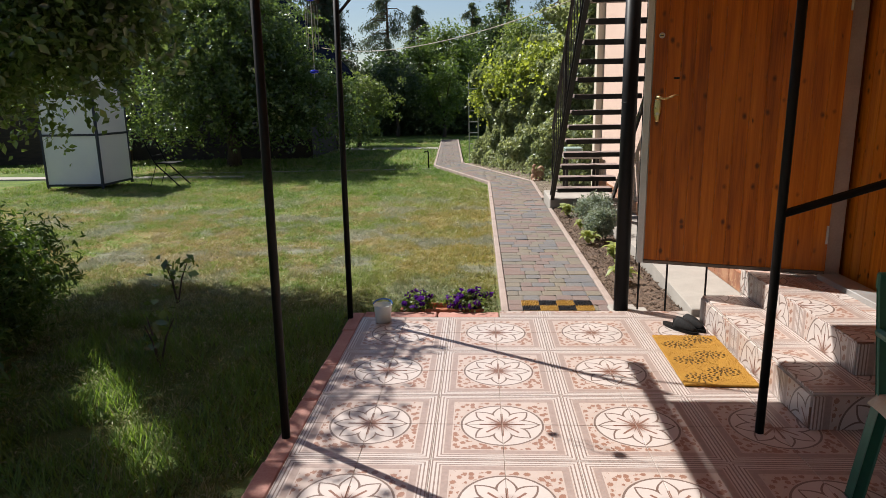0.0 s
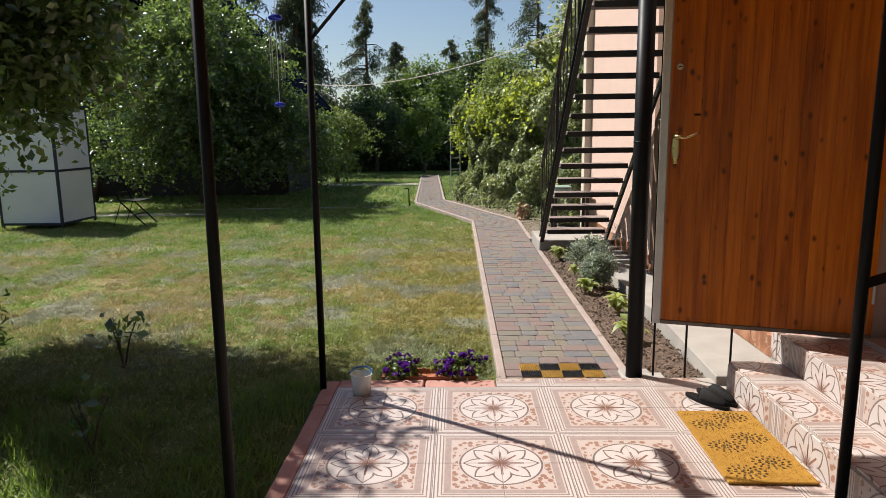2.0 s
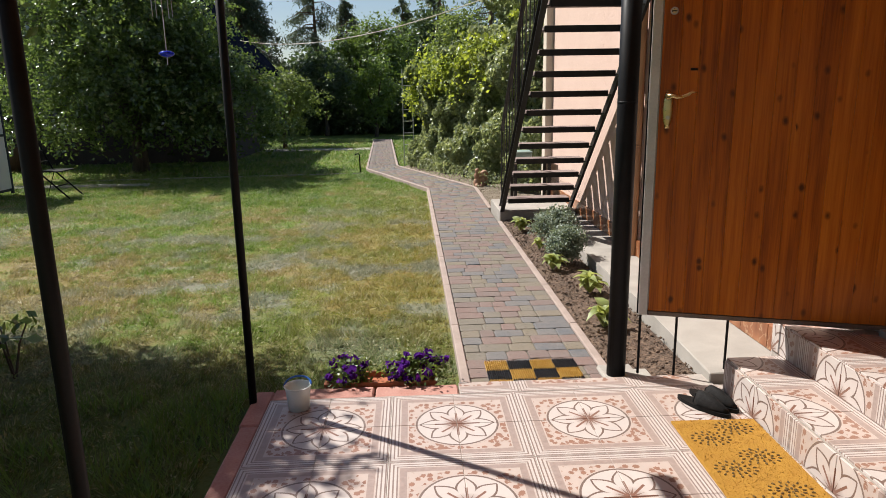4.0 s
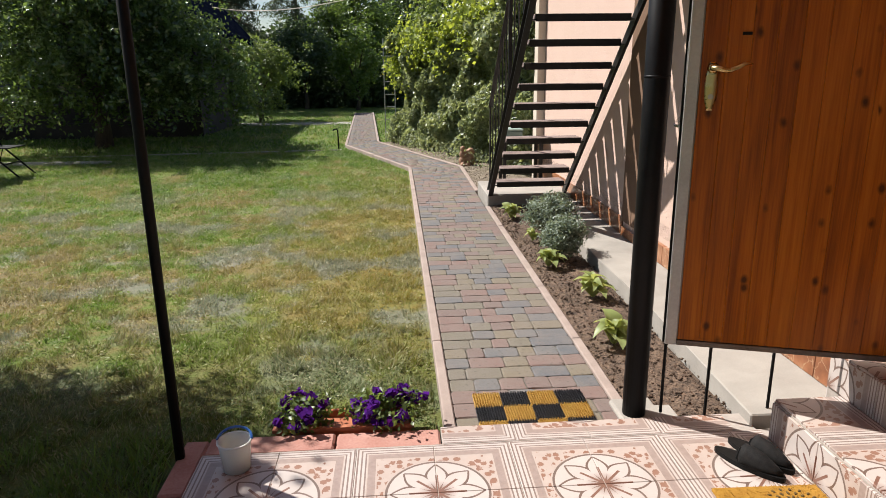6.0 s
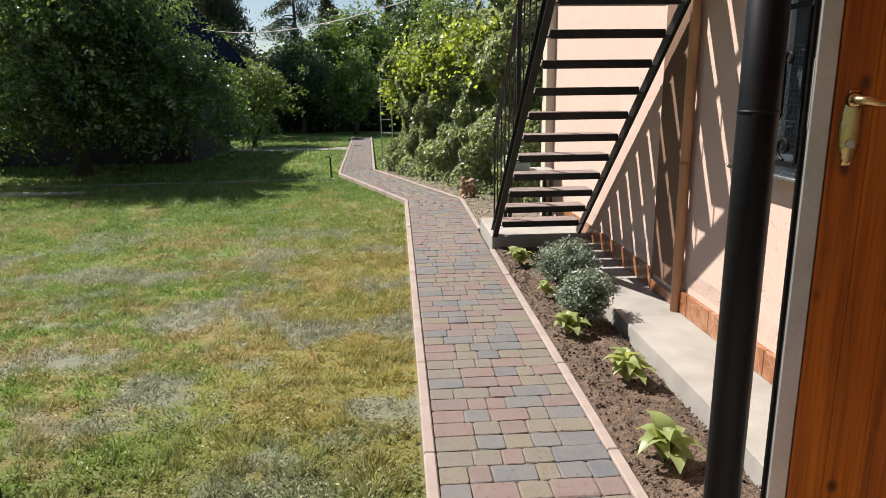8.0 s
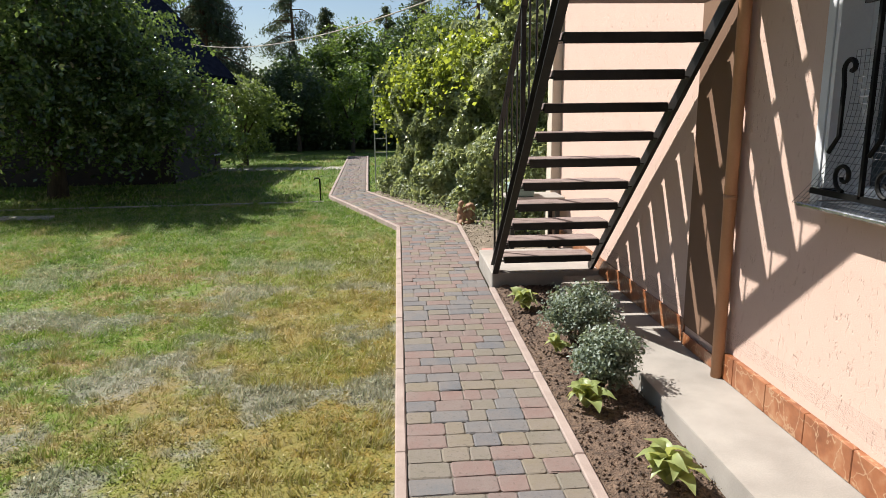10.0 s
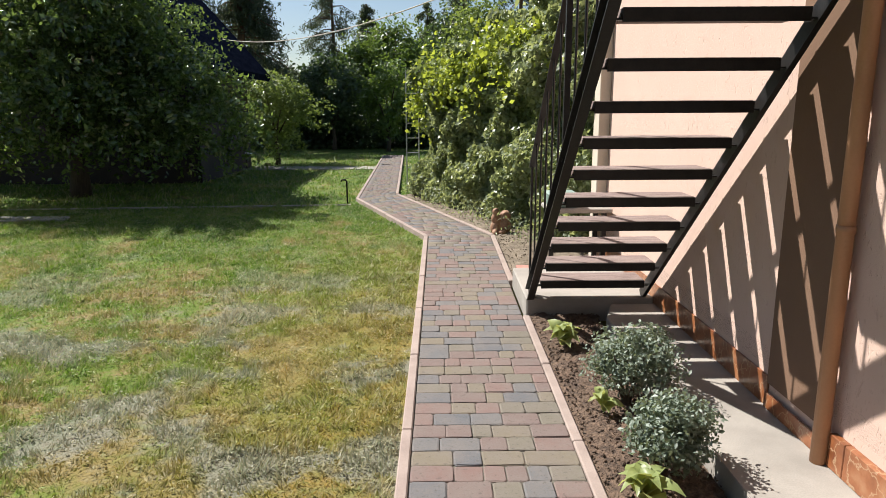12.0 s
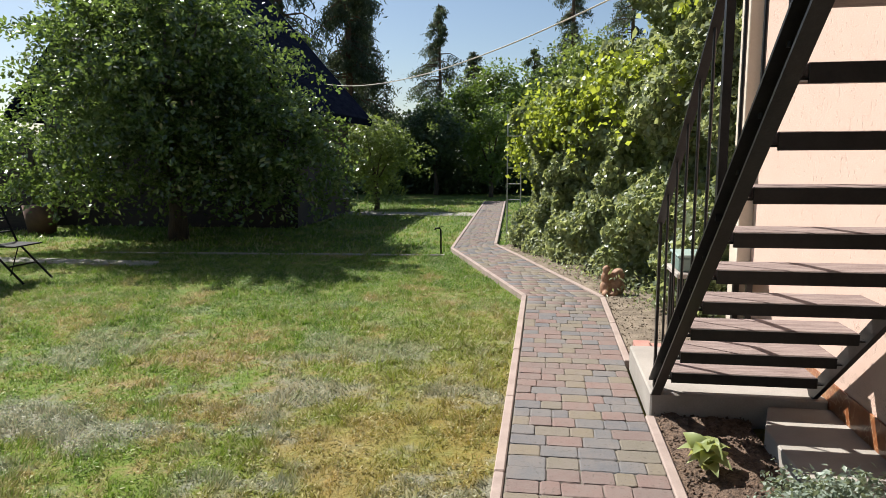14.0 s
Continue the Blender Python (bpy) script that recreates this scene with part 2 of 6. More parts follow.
def marble_material():
    t = Tree("brown_marble_tile", 0.28, 0, 0.5)
    p = t.position()
    warp = t.noise(p, 5, 4, 0.6, "Color")
    mixv = t.node("VectorMath")
    mixv.operation = "MULTIPLY_ADD"
    t.put(mixv.inputs[0], warp)
    mixv.inputs[1].default_value = (0.28, 0.28, 0.28)
    t.put(mixv.inputs[2], p)
    vein = t.voronoi(mixv.outputs[0], 8, "DISTANCE_TO_EDGE")
    base = t.ramp(t.noise(p, 9, 5), [(0.3, (0.19, 0.060, 0.022)), (0.55, (0.34, 0.125, 0.050)), (0.75, (0.47, 0.25, 0.13))])
    t.color(t.mix(t.ramp(vein, [(0.0, (1, 1, 1)), (0.035, (0, 0, 0))]), base, (0.50, 0.32, 0.19)))
    return t.mat


LAWN, BLADES, TILE = lawn_ground(), grass_blades(), tile_material()
PAVER, PAVER_FAR = paver_material("paver", "object"), paver_material("paver_far", "island")
PINE = wood_material("varnished_pine", (0.21, 0.048, 0.003), (0.44, 0.122, 0.006), (0.62, 0.205, 0.014), 0.33)
BARK = plain("bark", (0.045, 0.033, 0.024), (0.12, 0.09, 0.065), 9, 0.95, 0, 0.9, 40, 0.02, (1, 1, 0.25))
PINE_BARK = plain("pine_bark", (0.06, 0.04, 0.03), (0.22, 0.12, 0.07), 5, 0.95, 0, 0.9, 20, 0.03, (1, 1, 0.3))
BLACK = plain("black_paint", (0.004, 0.004, 0.004), (0.010, 0.0095, 0.009), 14, 0.55, 0, 0.1, spec=0.15)
POLE = plain("black_gloss_pole", (0.006, 0.006, 0.007), (0.012, 0.012, 0.013), 10, 0.46, 0, 0.03, spec=0.12)
IRON = plain("stair_iron", (0.009, 0.009, 0.009), (0.026, 0.024, 0.023), 18, 0.42, 0.0, 0.2, spec=0.35)
TREAD = plain("worn_tread_wood", (0.14, 0.092, 0.08), (0.36, 0.28, 0.25), 6, 0.8, 0, 0.4, 60, 0.003, (1, 7, 7))
CONCRETE = plain("concrete", (0.31, 0.28, 0.245), (0.45, 0.41, 0.36), 4, 0.9, 0, 0.3, 150, 0.002)
KERB = plain("pink_kerb_concrete", (0.31, 0.235, 0.20), (0.45, 0.355, 0.305), 7, 0.9, 0, 0.3, 160, 0.002)
BORDER = plain("pink_painted_concrete", (0.40, 0.17, 0.13), (0.56, 0.31, 0.25), 6, 0.85, 0, 0.3)
SAND = plain("joint_sand", (0.11, 0.10, 0.078), (0.21, 0.185, 0.150), 30, 0.95, 0, 0.3)
SOIL = plain("bed_soil", (0.058, 0.036, 0.024), (0.27, 0.178, 0.120), 30, 0.97, 0, 1.0, 90, 0.022)
DRYSOIL = plain("dry_soil", (0.14, 0.105, 0.072), (0.32, 0.26, 0.19), 9, 0.97, 0, 0.8, 80, 0.015)
STUCCO = stucco_material("peach_stucco", (0.68, 0.485, 0.395), (0.74, 0.545, 0.45))
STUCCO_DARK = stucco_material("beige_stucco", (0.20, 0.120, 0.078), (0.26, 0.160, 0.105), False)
CREAM = plain("cream_render", (0.62, 0.53, 0.42), (0.70, 0.61, 0.50), 3, 0.85, 0, 0.1)
MARBLE = marble_material()
PIPE_ORANGE = plain("orange_drainpipe", (0.48, 0.245, 0.125), (0.56, 0.30, 0.16), 3, 0.5, 0, 0.03)
GROUT = plain("grout", (0.36, 0.31, 0.27), (0.48, 0.42, 0.37), 20, 0.95, 0, 0.2)
# brownish grey bottom strip, darkened for the shadow line at the door's foot
SHADED_STEEL = plain("shaded_steel", (0.10, 0.075, 0.06), (0.20, 0.165, 0.14), 12, 0.5, 0.3, 0.1)
METAL_TRIM = plain("grey_steel_trim", (0.42, 0.41, 0.39), (0.56, 0.55, 0.53), 6, 0.38, 0.5, 0.05)
BRASS = plain("brass", (0.55, 0.40, 0.18), (0.70, 0.55, 0.28), 20, 0.28, 1.0, 0.05)
WHITE = plain("white_paint", (0.76, 0.77, 0.80), (0.84, 0.85, 0.86), 4, 0.5, 0, 0.05)
PVC = plain("white_window_plastic", (0.70, 0.71, 0.73), (0.78, 0.79, 0.80), 3, 0.35, 0, 0.02)
BLUE_FRAME = plain("dark_blue_paint", (0.012, 0.016, 0.040), (0.022, 0.028, 0.060), 5, 0.5, 0, 0.05)
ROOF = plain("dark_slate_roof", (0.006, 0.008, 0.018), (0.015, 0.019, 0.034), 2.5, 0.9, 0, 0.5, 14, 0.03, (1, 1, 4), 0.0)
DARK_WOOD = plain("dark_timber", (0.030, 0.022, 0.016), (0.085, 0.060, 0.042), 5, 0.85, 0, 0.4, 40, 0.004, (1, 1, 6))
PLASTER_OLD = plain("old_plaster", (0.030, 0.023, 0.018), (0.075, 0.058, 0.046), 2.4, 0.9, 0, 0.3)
# the last, palest leaf colour stands in for sun glints on the crown
LEAF = leaf_material("cherry_leaves", (0.012, 0.022, 0.009), (0.125, 0.195, 0.062), 0.21, 0.38, (0.48, 0.56, 0.22))
LEAF.node_tree.nodes["Principled BSDF"].inputs["Specular IOR Level"].default_value = 1.0
LEAF_OLIVE = leaf_material("shrub_leaves", (0.050, 0.085, 0.024), (0.175, 0.24, 0.072), 0.42, 0.34)
LEAF_FAR = leaf_material("far_leaves", (0.022, 0.042, 0.021), (0.082, 0.130, 0.052), 0.42, 0.26)
LEAF_FAR_BRIGHT = leaf_material("far_leaves_bright", (0.028, 0.058, 0.016), (0.140, 0.220, 0.048), 0.42, 0.30)
NEEDLE = leaf_material("needles", (0.030, 0.045, 0.032), (0.085, 0.115, 0.075), 0.6, 0.25, (0.19, 0.14, 0.09))
VINE = leaf_material("vine_leaves", (0.052, 0.080, 0.042), (0.32, 0.375, 0.225), 0.40, 0.34, (0.55, 0.55, 0.20))
GRAPE = leaf_material("grape_leaves", (0.10, 0.155, 0.03), (0.32, 0.385, 0.07), 0.42, 0.42)
MUM = leaf_material("grey_green_leaves", (0.070, 0.105, 0.070), (0.27, 0.33, 0.26), 0.5, 0.2, (0.46, 0.50, 0.44))
HOSTA = leaf_material("hosta_leaves", (0.21, 0.28, 0.085), (0.43, 0.47, 0.21), 0.45, 0.3, (0.58, 0.56, 0.36))
PETAL = leaf_material("violet_petals", (0.035, 0.004, 0.11), (0.12, 0.014, 0.30), 0.85, 0.25)
PETAL.node_tree.nodes["Principled BSDF"].inputs["Specular IOR Level"].default_value = 0.12
CANOPY = Tree("bronze_polycarbonate", 0.3)
CANOPY.color((0.10, 0.055, 0.025))
glow = CANOPY.node("BsdfTranslucent")
CANOPY.put(glow.inputs[0], CANOPY.mix(CANOPY.noise(CANOPY.position(), 1.5), (0.40, 0.22, 0.085), (0.46, 0.255, 0.10)))
blend = CANOPY.node("MixShader")
blend.inputs[0].default_value = 0.75
CANOPY.t.links.new(CANOPY.b.outputs[0], blend.inputs[1])
CANOPY.t.links.new(glow.outputs[0], blend.inputs[2])
CANOPY.t.links.new(blend.outputs[0], CANOPY.out.inputs[0])
BARE = leaf_material("juniper_sprays", (0.035, 0.080, 0.014), (0.10, 0.185, 0.030), 0.6, 0.25)

# ---------------------------------------------------------------- building helpers
FRAME_OF = {}


def thing(name, label, category, at=(0, 0, 0), group="", kind="", m=None):
    """An empty at the base of a thing; its parts hang under it."""
    ob = new(name)
    ob.empty_display_size = 0.1
    ob.matrix_basis = m if m is not None else Matrix.Translation(at)
    FRAME_OF[ob.name] = ob.matrix_basis.copy()
    return tagged(ob, label, category, group, kind)


def mesh_of(name, bm, material, smooth=False):
    me = bpy.data.meshes.new(name)
    bmesh.ops.recalc_face_normals(bm, faces=bm.faces)
    if smooth:
        for f in bm.faces:
            f.smooth = True
    bm.to_mesh(me)
    bm.free()
    me.materials.append(material)
    return me


def part(name, bm, material, parent=None, label="", local=False, smooth=False):
    """Links a bmesh, given in the world's or (local) its thing's own measure, as one mesh object under a thing or part."""
    if parent is not None and not local:
        bm.transform(FRAME_OF[parent.name].inverted())
    ob = new(name, mesh_of(name, bm, material, smooth))
    if parent is not None:
        ob.parent = parent
        FRAME_OF[ob.name] = FRAME_OF[parent.name]
    if label:
        ob["label"] = label
    return ob


def whole(name, bm, material, label, category, group="", kind="", smooth=False):
    """A thing that is one mesh, with its origin at its base."""
    vs = [v.co for v in bm.verts]
    base = Vector((sum(v.x for v in vs) / len(vs), sum(v.y for v in vs) / len(vs), min(v.z for v in vs)))
    bm.transform(Matrix.Translation(-base))
    ob = new(name, mesh_of(name, bm, material, smooth))
    ob.location = base
    FRAME_OF[ob.name] = Matrix.Translation(base)
    return tagged(ob, label, category, group, kind)


def box(x0, x1, y0, y1, z0, z1, bevel=0.0, bm=None):
    own = bmesh.new()
    bmesh.ops.create_cube(own, size=1.0)
    own.transform(Matrix.Translation(((x0 + x1) / 2, (y0 + y1) / 2, (z0 + z1) / 2)) @ Matrix.Diagonal((x1 - x0, y1 - y0, z1 - z0, 1)))
    if bevel:
        bmesh.ops.bevel(own, geom=own.edges[:], offset=bevel, segments=1, affect="EDGES")
    if bm is None:
        return own
    return add(bm, own)


def add(bm, own):
    me = bpy.data.meshes.new("tmp")
    own.to_mesh(me)
    own.free()
    bm.from_mesh(me)
    bpy.data.meshes.remove(me)
    return bm


def tube(points, radius, n=8, bm=None, cap=True):
    """A round bar through points; radius a number or one for each point."""
    own = bmesh.new() if bm is None else bm
    pts = [Vector(p) for p in points]
    rings = []
    side = None
    for i, p in enumerate(pts):
        d = (pts[min(i + 1, len(pts) - 1)] - pts[max(i - 1, 0)]).normalized()
        if side is None:
            side = d.orthogonal().normalized()
        side = (side - d * side.dot(d)).normalized()
        up = d.cross(side)
        r = radius[i] if isinstance(radius, (list, tuple)) else radius
        rings.append([own.verts.new(p + (side * math.cos(a) + up * math.sin(a)) * r) for a in (k * 2 * math.pi / n for k in range(n))])
    for a, b in zip(rings, rings[1:]):
        for k in range(n):
            own.faces.new((a[k], a[(k + 1) % n], b[(k + 1) % n], b[k]))
    if cap:
        own.faces.new(rings[0])
        own.faces.new(rings[-1])
    return own


def bar(a, b, w, h, up=(0, 0, 1), bm=None, bevel=0.0):
    """A square-cut bar from a to b, w wide and h high."""
    a, b = Vector(a), Vector(b)
    d = (b - a)
    y = d.normalized()
    x = y.cross(Vector(up)).normalized()
    z = x.cross(y)
    m = Matrix((x, y, z)).transposed().to_4x4()
    m.translation = (a + b) / 2
    own = bmesh.new()
    bmesh.ops.create_cube(own, size=1.0)
    own.transform(m @ Matrix.Diagonal((w, d.length, h, 1)))
    if bevel:
        bmesh.ops.bevel(own, geom=own.edges[:], offset=bevel, segments=1, affect="EDGES")
    return own if bm is None else add(bm, own)


def prism(outline, z0, z1, bm=None):
    own = bmesh.new() if bm is None else bm
    lo = [own.verts.new((x, y, z0)) for x, y in outline]
    hi = [own.verts.new((x, y, z1)) for x, y in outline]
    own.faces.new(lo[::-1])
    own.faces.new(hi)
    for i in range(len(lo)):
        j = (i + 1) % len(lo)
        own.faces.new((lo[i], lo[j], hi[j], hi[i]))
    return own


def leaves(name, centres, out, size, material, parent=None, width=0.55, spread=0.9, jitter=0.3, droop=0.0, at=(0, 0, 0)):
    """One mesh of many small folded leaves at the centres, turned roughly towards out."""
    n = len(centres)
    nor = out + rng.normal(0, spread, (n, 3))
    nor /= np.linalg.norm(nor, axis=1)[:, None] + 1e-9
    along = rng.normal(0, 1, (n, 3))
    along[:, 2] -= droop
    along -= nor * (along * nor).sum(1)[:, None]
    along /= np.linalg.norm(along, axis=1)[:, None] + 1e-9
    across = np.cross(nor, along)
    s = (size * (1 + rng.uniform(-jitter, jitter, n)))[:, None]
    base, tip = centres - along * s * 0.5, centres + along * s * 0.5
    mid = centres - along * s * 0.06 + nor * s * 0.10
    left, right = mid + across * s * width * 0.5, mid - across * s * width * 0.5
    co = np.stack([base, left, tip, right], 1).reshape(-1, 3) - np.array(at)
    idx = np.arange(n)[:, None] * 4
    tri = np.concatenate([idx + 0, idx + 2, idx + 1, idx + 0, idx + 3, idx + 2], 1).reshape(-1)
    return raw_mesh(name, co, tri, material, parent)


def raw_mesh(name, co, tri, material, parent=None):
    me = bpy.data.meshes.new(name)
    nt = len(tri) // 3
    me.vertices.add(len(co))
    me.vertices.foreach_set("co", np.ascontiguousarray(co, dtype=np.float32).ravel())
    me.loops.add(len(tri))
    me.loops.foreach_set("vertex_index", np.ascontiguousarray(tri, dtype=np.int32))
    me.polygons.add(nt)
    me.polygons.foreach_set("loop_start", np.arange(0, nt * 3, 3, dtype=np.int32))
    me.update(calc_edges=True)
    me.materials.append(material)
    ob = new(name, me)
    if parent is not None:
        ob.parent = parent
    return ob


def crown_points(centre, radii, clumps, per, clump_size, hollow=0.45, flat=1.0):
    """Leaf places in clumps over an uneven ellipsoid, and the way out from each clump."""
    d = rng.normal(0, 1, (clumps, 3))
    d /= np.linalg.norm(d, axis=1)[:, None]
    lump = np.array([0.82 + 0.36 * noise.noise(Vector(v) * 1.9 + Vector(centre)) for v in d])
    rad = (hollow + (1 - hollow) * rng.uniform(0, 1, clumps) ** 0.6) * lump
    c = np.array(centre) + d * rad[:, None] * np.array(radii)
    size = clump_size * rng.uniform(0.55, 1.3, clumps)
    pts = np.repeat(c, per, 0) + np.clip(rng.normal(0, 1, (clumps * per, 3)), -1.45, 1.45) * np.repeat(size, per)[:, None] * np.array((1, 1, 0.7 * flat))
    out = np.repeat(d, per, 0) * 0.5 + np.array((0, 0, 0.75))
    return pts, out


def sprays(centre, radii, count, per, length, hollow=0.5):
    """Leaf places strung along drooping outer twigs, with gaps between them."""
    d = rng.normal(0, 1, (count, 3))
    d /= np.linalg.norm(d, axis=1)[:, None]
    lump = np.array([0.80 + 0.55 * noise.noise(Vector(v) * 2.3 + Vector(centre)) for v in d])
    start = np.array(centre) + d * (lump * rng.uniform(hollow, 0.92, count))[:, None] * np.array(radii)
    way = d * np.array((1, 1, 0.55)) + rng.normal(0, 0.35, (count, 3)) + np.array((0, 0, 0.12))
    way /= np.linalg.norm(way, axis=1)[:, None]
    reach = length * rng.uniform(0.5, 1.35, count)
    s = rng.uniform(0, 1, (count, per)) ** 0.8
    p = start[:, None, :] + way[:, None, :] * (s * reach[:, None])[:, :, None]
    p[:, :, 2] -= 0.42 * s * s * reach[:, None]
    p += rng.normal(0, 0.055, p.shape)
    out = np.repeat(d * 0.35 + np.array((0, 0, 0.8)), per, 0)
    return p.reshape(-1, 3), out


def tree(label, at, trunk_h, trunk_r, crown, radii, clumps, per, clump_size, leaf, material, limbs=7, group="", lean=(0, 0), bark=None, droop=0.3, name="tree", extra=(), twigs=(), gap=None, holes=0.0, skirt=None):
    """Tapered trunk with limbs and a crown of many leaves. crown: its centre, relative to the foot."""
    t = thing(name, label, "tree", at, group)
    top = Vector((lean[0], lean[1], trunk_h))
    c = Vector(crown)
    bm = tube([(0, 0, -0.1), top * 0.35 + Vector((0.04, -0.03, 0)), top * 0.7, top, top.lerp(c, 0.7)], [trunk_r * 1.35, trunk_r, trunk_r * 0.85, trunk_r * 0.7, trunk_r * 0.25], 9)
    part("trunk", bm, bark or BARK, t, local=True, smooth=True)
    for i in range(limbs):
        a = 2 * math.pi * (i + random.random() * 0.6) / limbs
        start = top * random.uniform(0.65, 1.0)
        end = c + Vector((math.cos(a) * radii[0] * 0.75, math.sin(a) * radii[1] * 0.75, random.uniform(-0.25, 0.55) * radii[2]))
        mid = start.lerp(end, 0.5) + Vector((0, 0, 0.12 * radii[2]))
        part("limb", tube([start, mid, end], [trunk_r * 0.5, trunk_r * 0.3, trunk_r * 0.08], 6), bark or BARK, t, local=True, smooth=True)
    pts, out = crown_points(crown, radii, clumps, per, clump_size)
    for (ec, er, en) in extra:
        p2, o2 = crown_points(ec, er, en, per, clump_size)
        pts, out = np.concatenate([pts, p2]), np.concatenate([out, o2])
    for (ec, er, en, ep, el) in twigs:
        p2, o2 = sprays(ec, er, en, ep, el)
        pts, out = np.concatenate([pts, p2]), np.concatenate([out, o2])
    keep = pts[:, 2] > 0.15
    if holes:
        # hollows between the boughs
        keep &= np.array([noise.noise(Vector(q) * 1.25 + Vector(at)) + 0.6 * noise.noise(Vector(q) * 2.9 + Vector(at)) for q in pts]) > -0.42 + holes
    if skirt:
        # the crown's lower edge, higher on the shaded inner side
        keep &= pts[:, 2] > np.interp(pts[:, 0], *skirt) + rng.normal(0, 0.22, len(pts))
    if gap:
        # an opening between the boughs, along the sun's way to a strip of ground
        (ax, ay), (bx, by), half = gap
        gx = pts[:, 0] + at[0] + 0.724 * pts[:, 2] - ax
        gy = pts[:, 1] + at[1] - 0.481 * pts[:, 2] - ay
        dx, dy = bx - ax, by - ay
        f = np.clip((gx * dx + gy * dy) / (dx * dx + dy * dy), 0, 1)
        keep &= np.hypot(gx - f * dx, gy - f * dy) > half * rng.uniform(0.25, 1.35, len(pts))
    leaves("crown", pts[keep], out[keep], leaf, material, t, droop=droop)
    return t

# ---------------------------------------------------------------- ground
def ground_sheet():
    xs = np.unique(np.concatenate([np.linspace(-500, -16, 9), np.arange(-16, 10, 0.4), np.linspace(10, 500, 9)]))
    ys = np.unique(np.concatenate([np.linspace(-500, -5, 9), np.arange(-5, 36, 0.4), np.linspace(36, 500, 9)]))
    gx, gy = np.meshgrid(xs, ys, indexing="ij")
    gz = np.array([noise.noise(Vector((a * 0.9, b * 0.9, 0))) for a, b in zip(gx.ravel(), gy.ravel())]) * 0.012 - 0.012
    co = np.stack([gx.ravel(), gy.ravel(), gz], 1)
    ny = len(ys)
    i = (np.arange(len(xs) - 1)[:, None] * ny + np.arange(ny - 1)[None]).ravel()
    tri = np.stack([i, i + ny, i + ny + 1, i, i + ny + 1, i + 1], 1).ravel()
    return tagged(raw_mesh("ground", co, tri, LAWN), "mown lawn with green and dry straw-coloured patches", "lawn", kind="structure")


ground_sheet()

PATH_L = [(0.20, 4.40), (0.19, 12.08), (-1.02, 15.42), (-1.42, 25.6)]
PATH_R = [(0.92, 4.40), (0.92, 12.08), (-0.44, 15.95), (-0.86, 25.6)]


def on_path(x, y, grow=0.06):
    """Whether a place lies on the paved path."""
    inside = np.zeros(x.shape, bool)
    for (l0, l1), (r0, r1) in zip(zip(PATH_L, PATH_L[1:]), zip(PATH_R, PATH_R[1:])):
        ya, yb = min(l0[1], r0[1]), max(l1[1], r1[1])
        fl, fr = np.clip((y - l0[1]) / (l1[1] - l0[1]), 0, 1), np.clip((y - r0[1]) / (r1[1] - r0[1]), 0, 1)
        xl, xr = l0[0] + fl * (l1[0] - l0[0]), r0[0] + fr * (r1[0] - r0[0])
        inside |= (y >= ya) & (y <= yb) & (x > xl - grow) & (x < xr + grow)
    return inside


def grass(name, x0, x1, y0, y1, count, height, width):
    x, y = rng.uniform(x0, x1, count), rng.uniform(y0, y1, count)
    thin = np.array([noise.noise(Vector((a * 1.6, b * 1.6, 3))) for a, b in zip(x, y)])
    ok = ~on_path(x, y, 0.07) & (rng.uniform(-0.75, 0.25, count) < thin + 0.25)
    ok &= ~((x > -0.98) & (y < 4.47)) & ~((x > 0.9) & (y < 26) & (y < 12.1)) & ~((x > 0.5) & (y < 17))
    ok &= ~((x > -0.6) & (x < 0.05) & (y < 4.62))
    x, y, thin = x[ok], y[ok], thin[ok]
    n = len(x)
    a = rng.uniform(0, 2 * math.pi, n)
    # tufts: neighbouring blades share their height and the way they lean
    tuft = np.array([noise.noise(Vector((a * 7, b * 7, 9))) for a, b in zip(x, y)])
    comb = np.array([noise.noise(Vector((a * 4, b * 4, 21))) for a, b in zip(x, y)])
    clump = np.array([noise.noise(Vector((a * 15, b * 15, 5))) for a, b in zip(x, y)])
    h = height * rng.uniform(0.45, 1.25, n) * (1 + 0.5 * thin) * np.clip(0.90 + 1.6 * tuft + 1.0 * clump, 0.28, 2.6)
    lean = rng.uniform(0.1, 1.3, n) * h
    la = comb * 7 + rng.normal(0, 0.9, n)
    p = np.stack([x, y, np.full(n, -0.012)], 1)
    wv = np.stack([np.cos(a), np.sin(a), np.zeros(n)], 1) * (width * rng.uniform(0.6, 1.3, n))[:, None]
    tip = p + np.stack([np.cos(la) * lean, np.sin(la) * lean, h], 1)
    co = np.stack([p - wv, p + wv, tip], 1).reshape(-1, 3)
    return co


blades = np.concatenate([
    grass("near", -6.5, 0.3, 1.5, 9.0, 400000, 0.028, 0.0040),
    grass("mid", -9.0, 0.3, 9.0, 15.0, 190000, 0.030, 0.0066),
    grass("far", -12.0, 0.0, 15.0, 27.0, 60000, 0.050, 0.013)])
tagged(raw_mesh("grass", blades, np.arange(len(blades)), BLADES), "short mown grass, green with dry yellow tufts", "grass", kind="stuff")


def litter(x0, x1, y0, y1, count, size):
    """Places for clover and dry clippings between the blades."""
    x, y = rng.uniform(x0, x1, count), rng.uniform(y0, y1, count)
    ok = ~on_path(x, y, 0.08) & ~((x > -0.98) & (y < 4.47)) & ~((x > -0.6) & (x < 0.05) & (y < 4.62)) & (x < 0.16)
    ok &= np.array([noise.noise(Vector((a * 5, b * 5, 13))) for a, b in zip(x, y)]) > -0.12
    return np.stack([x, y, rng.uniform(0.002, 0.028, count)], 1)[ok]


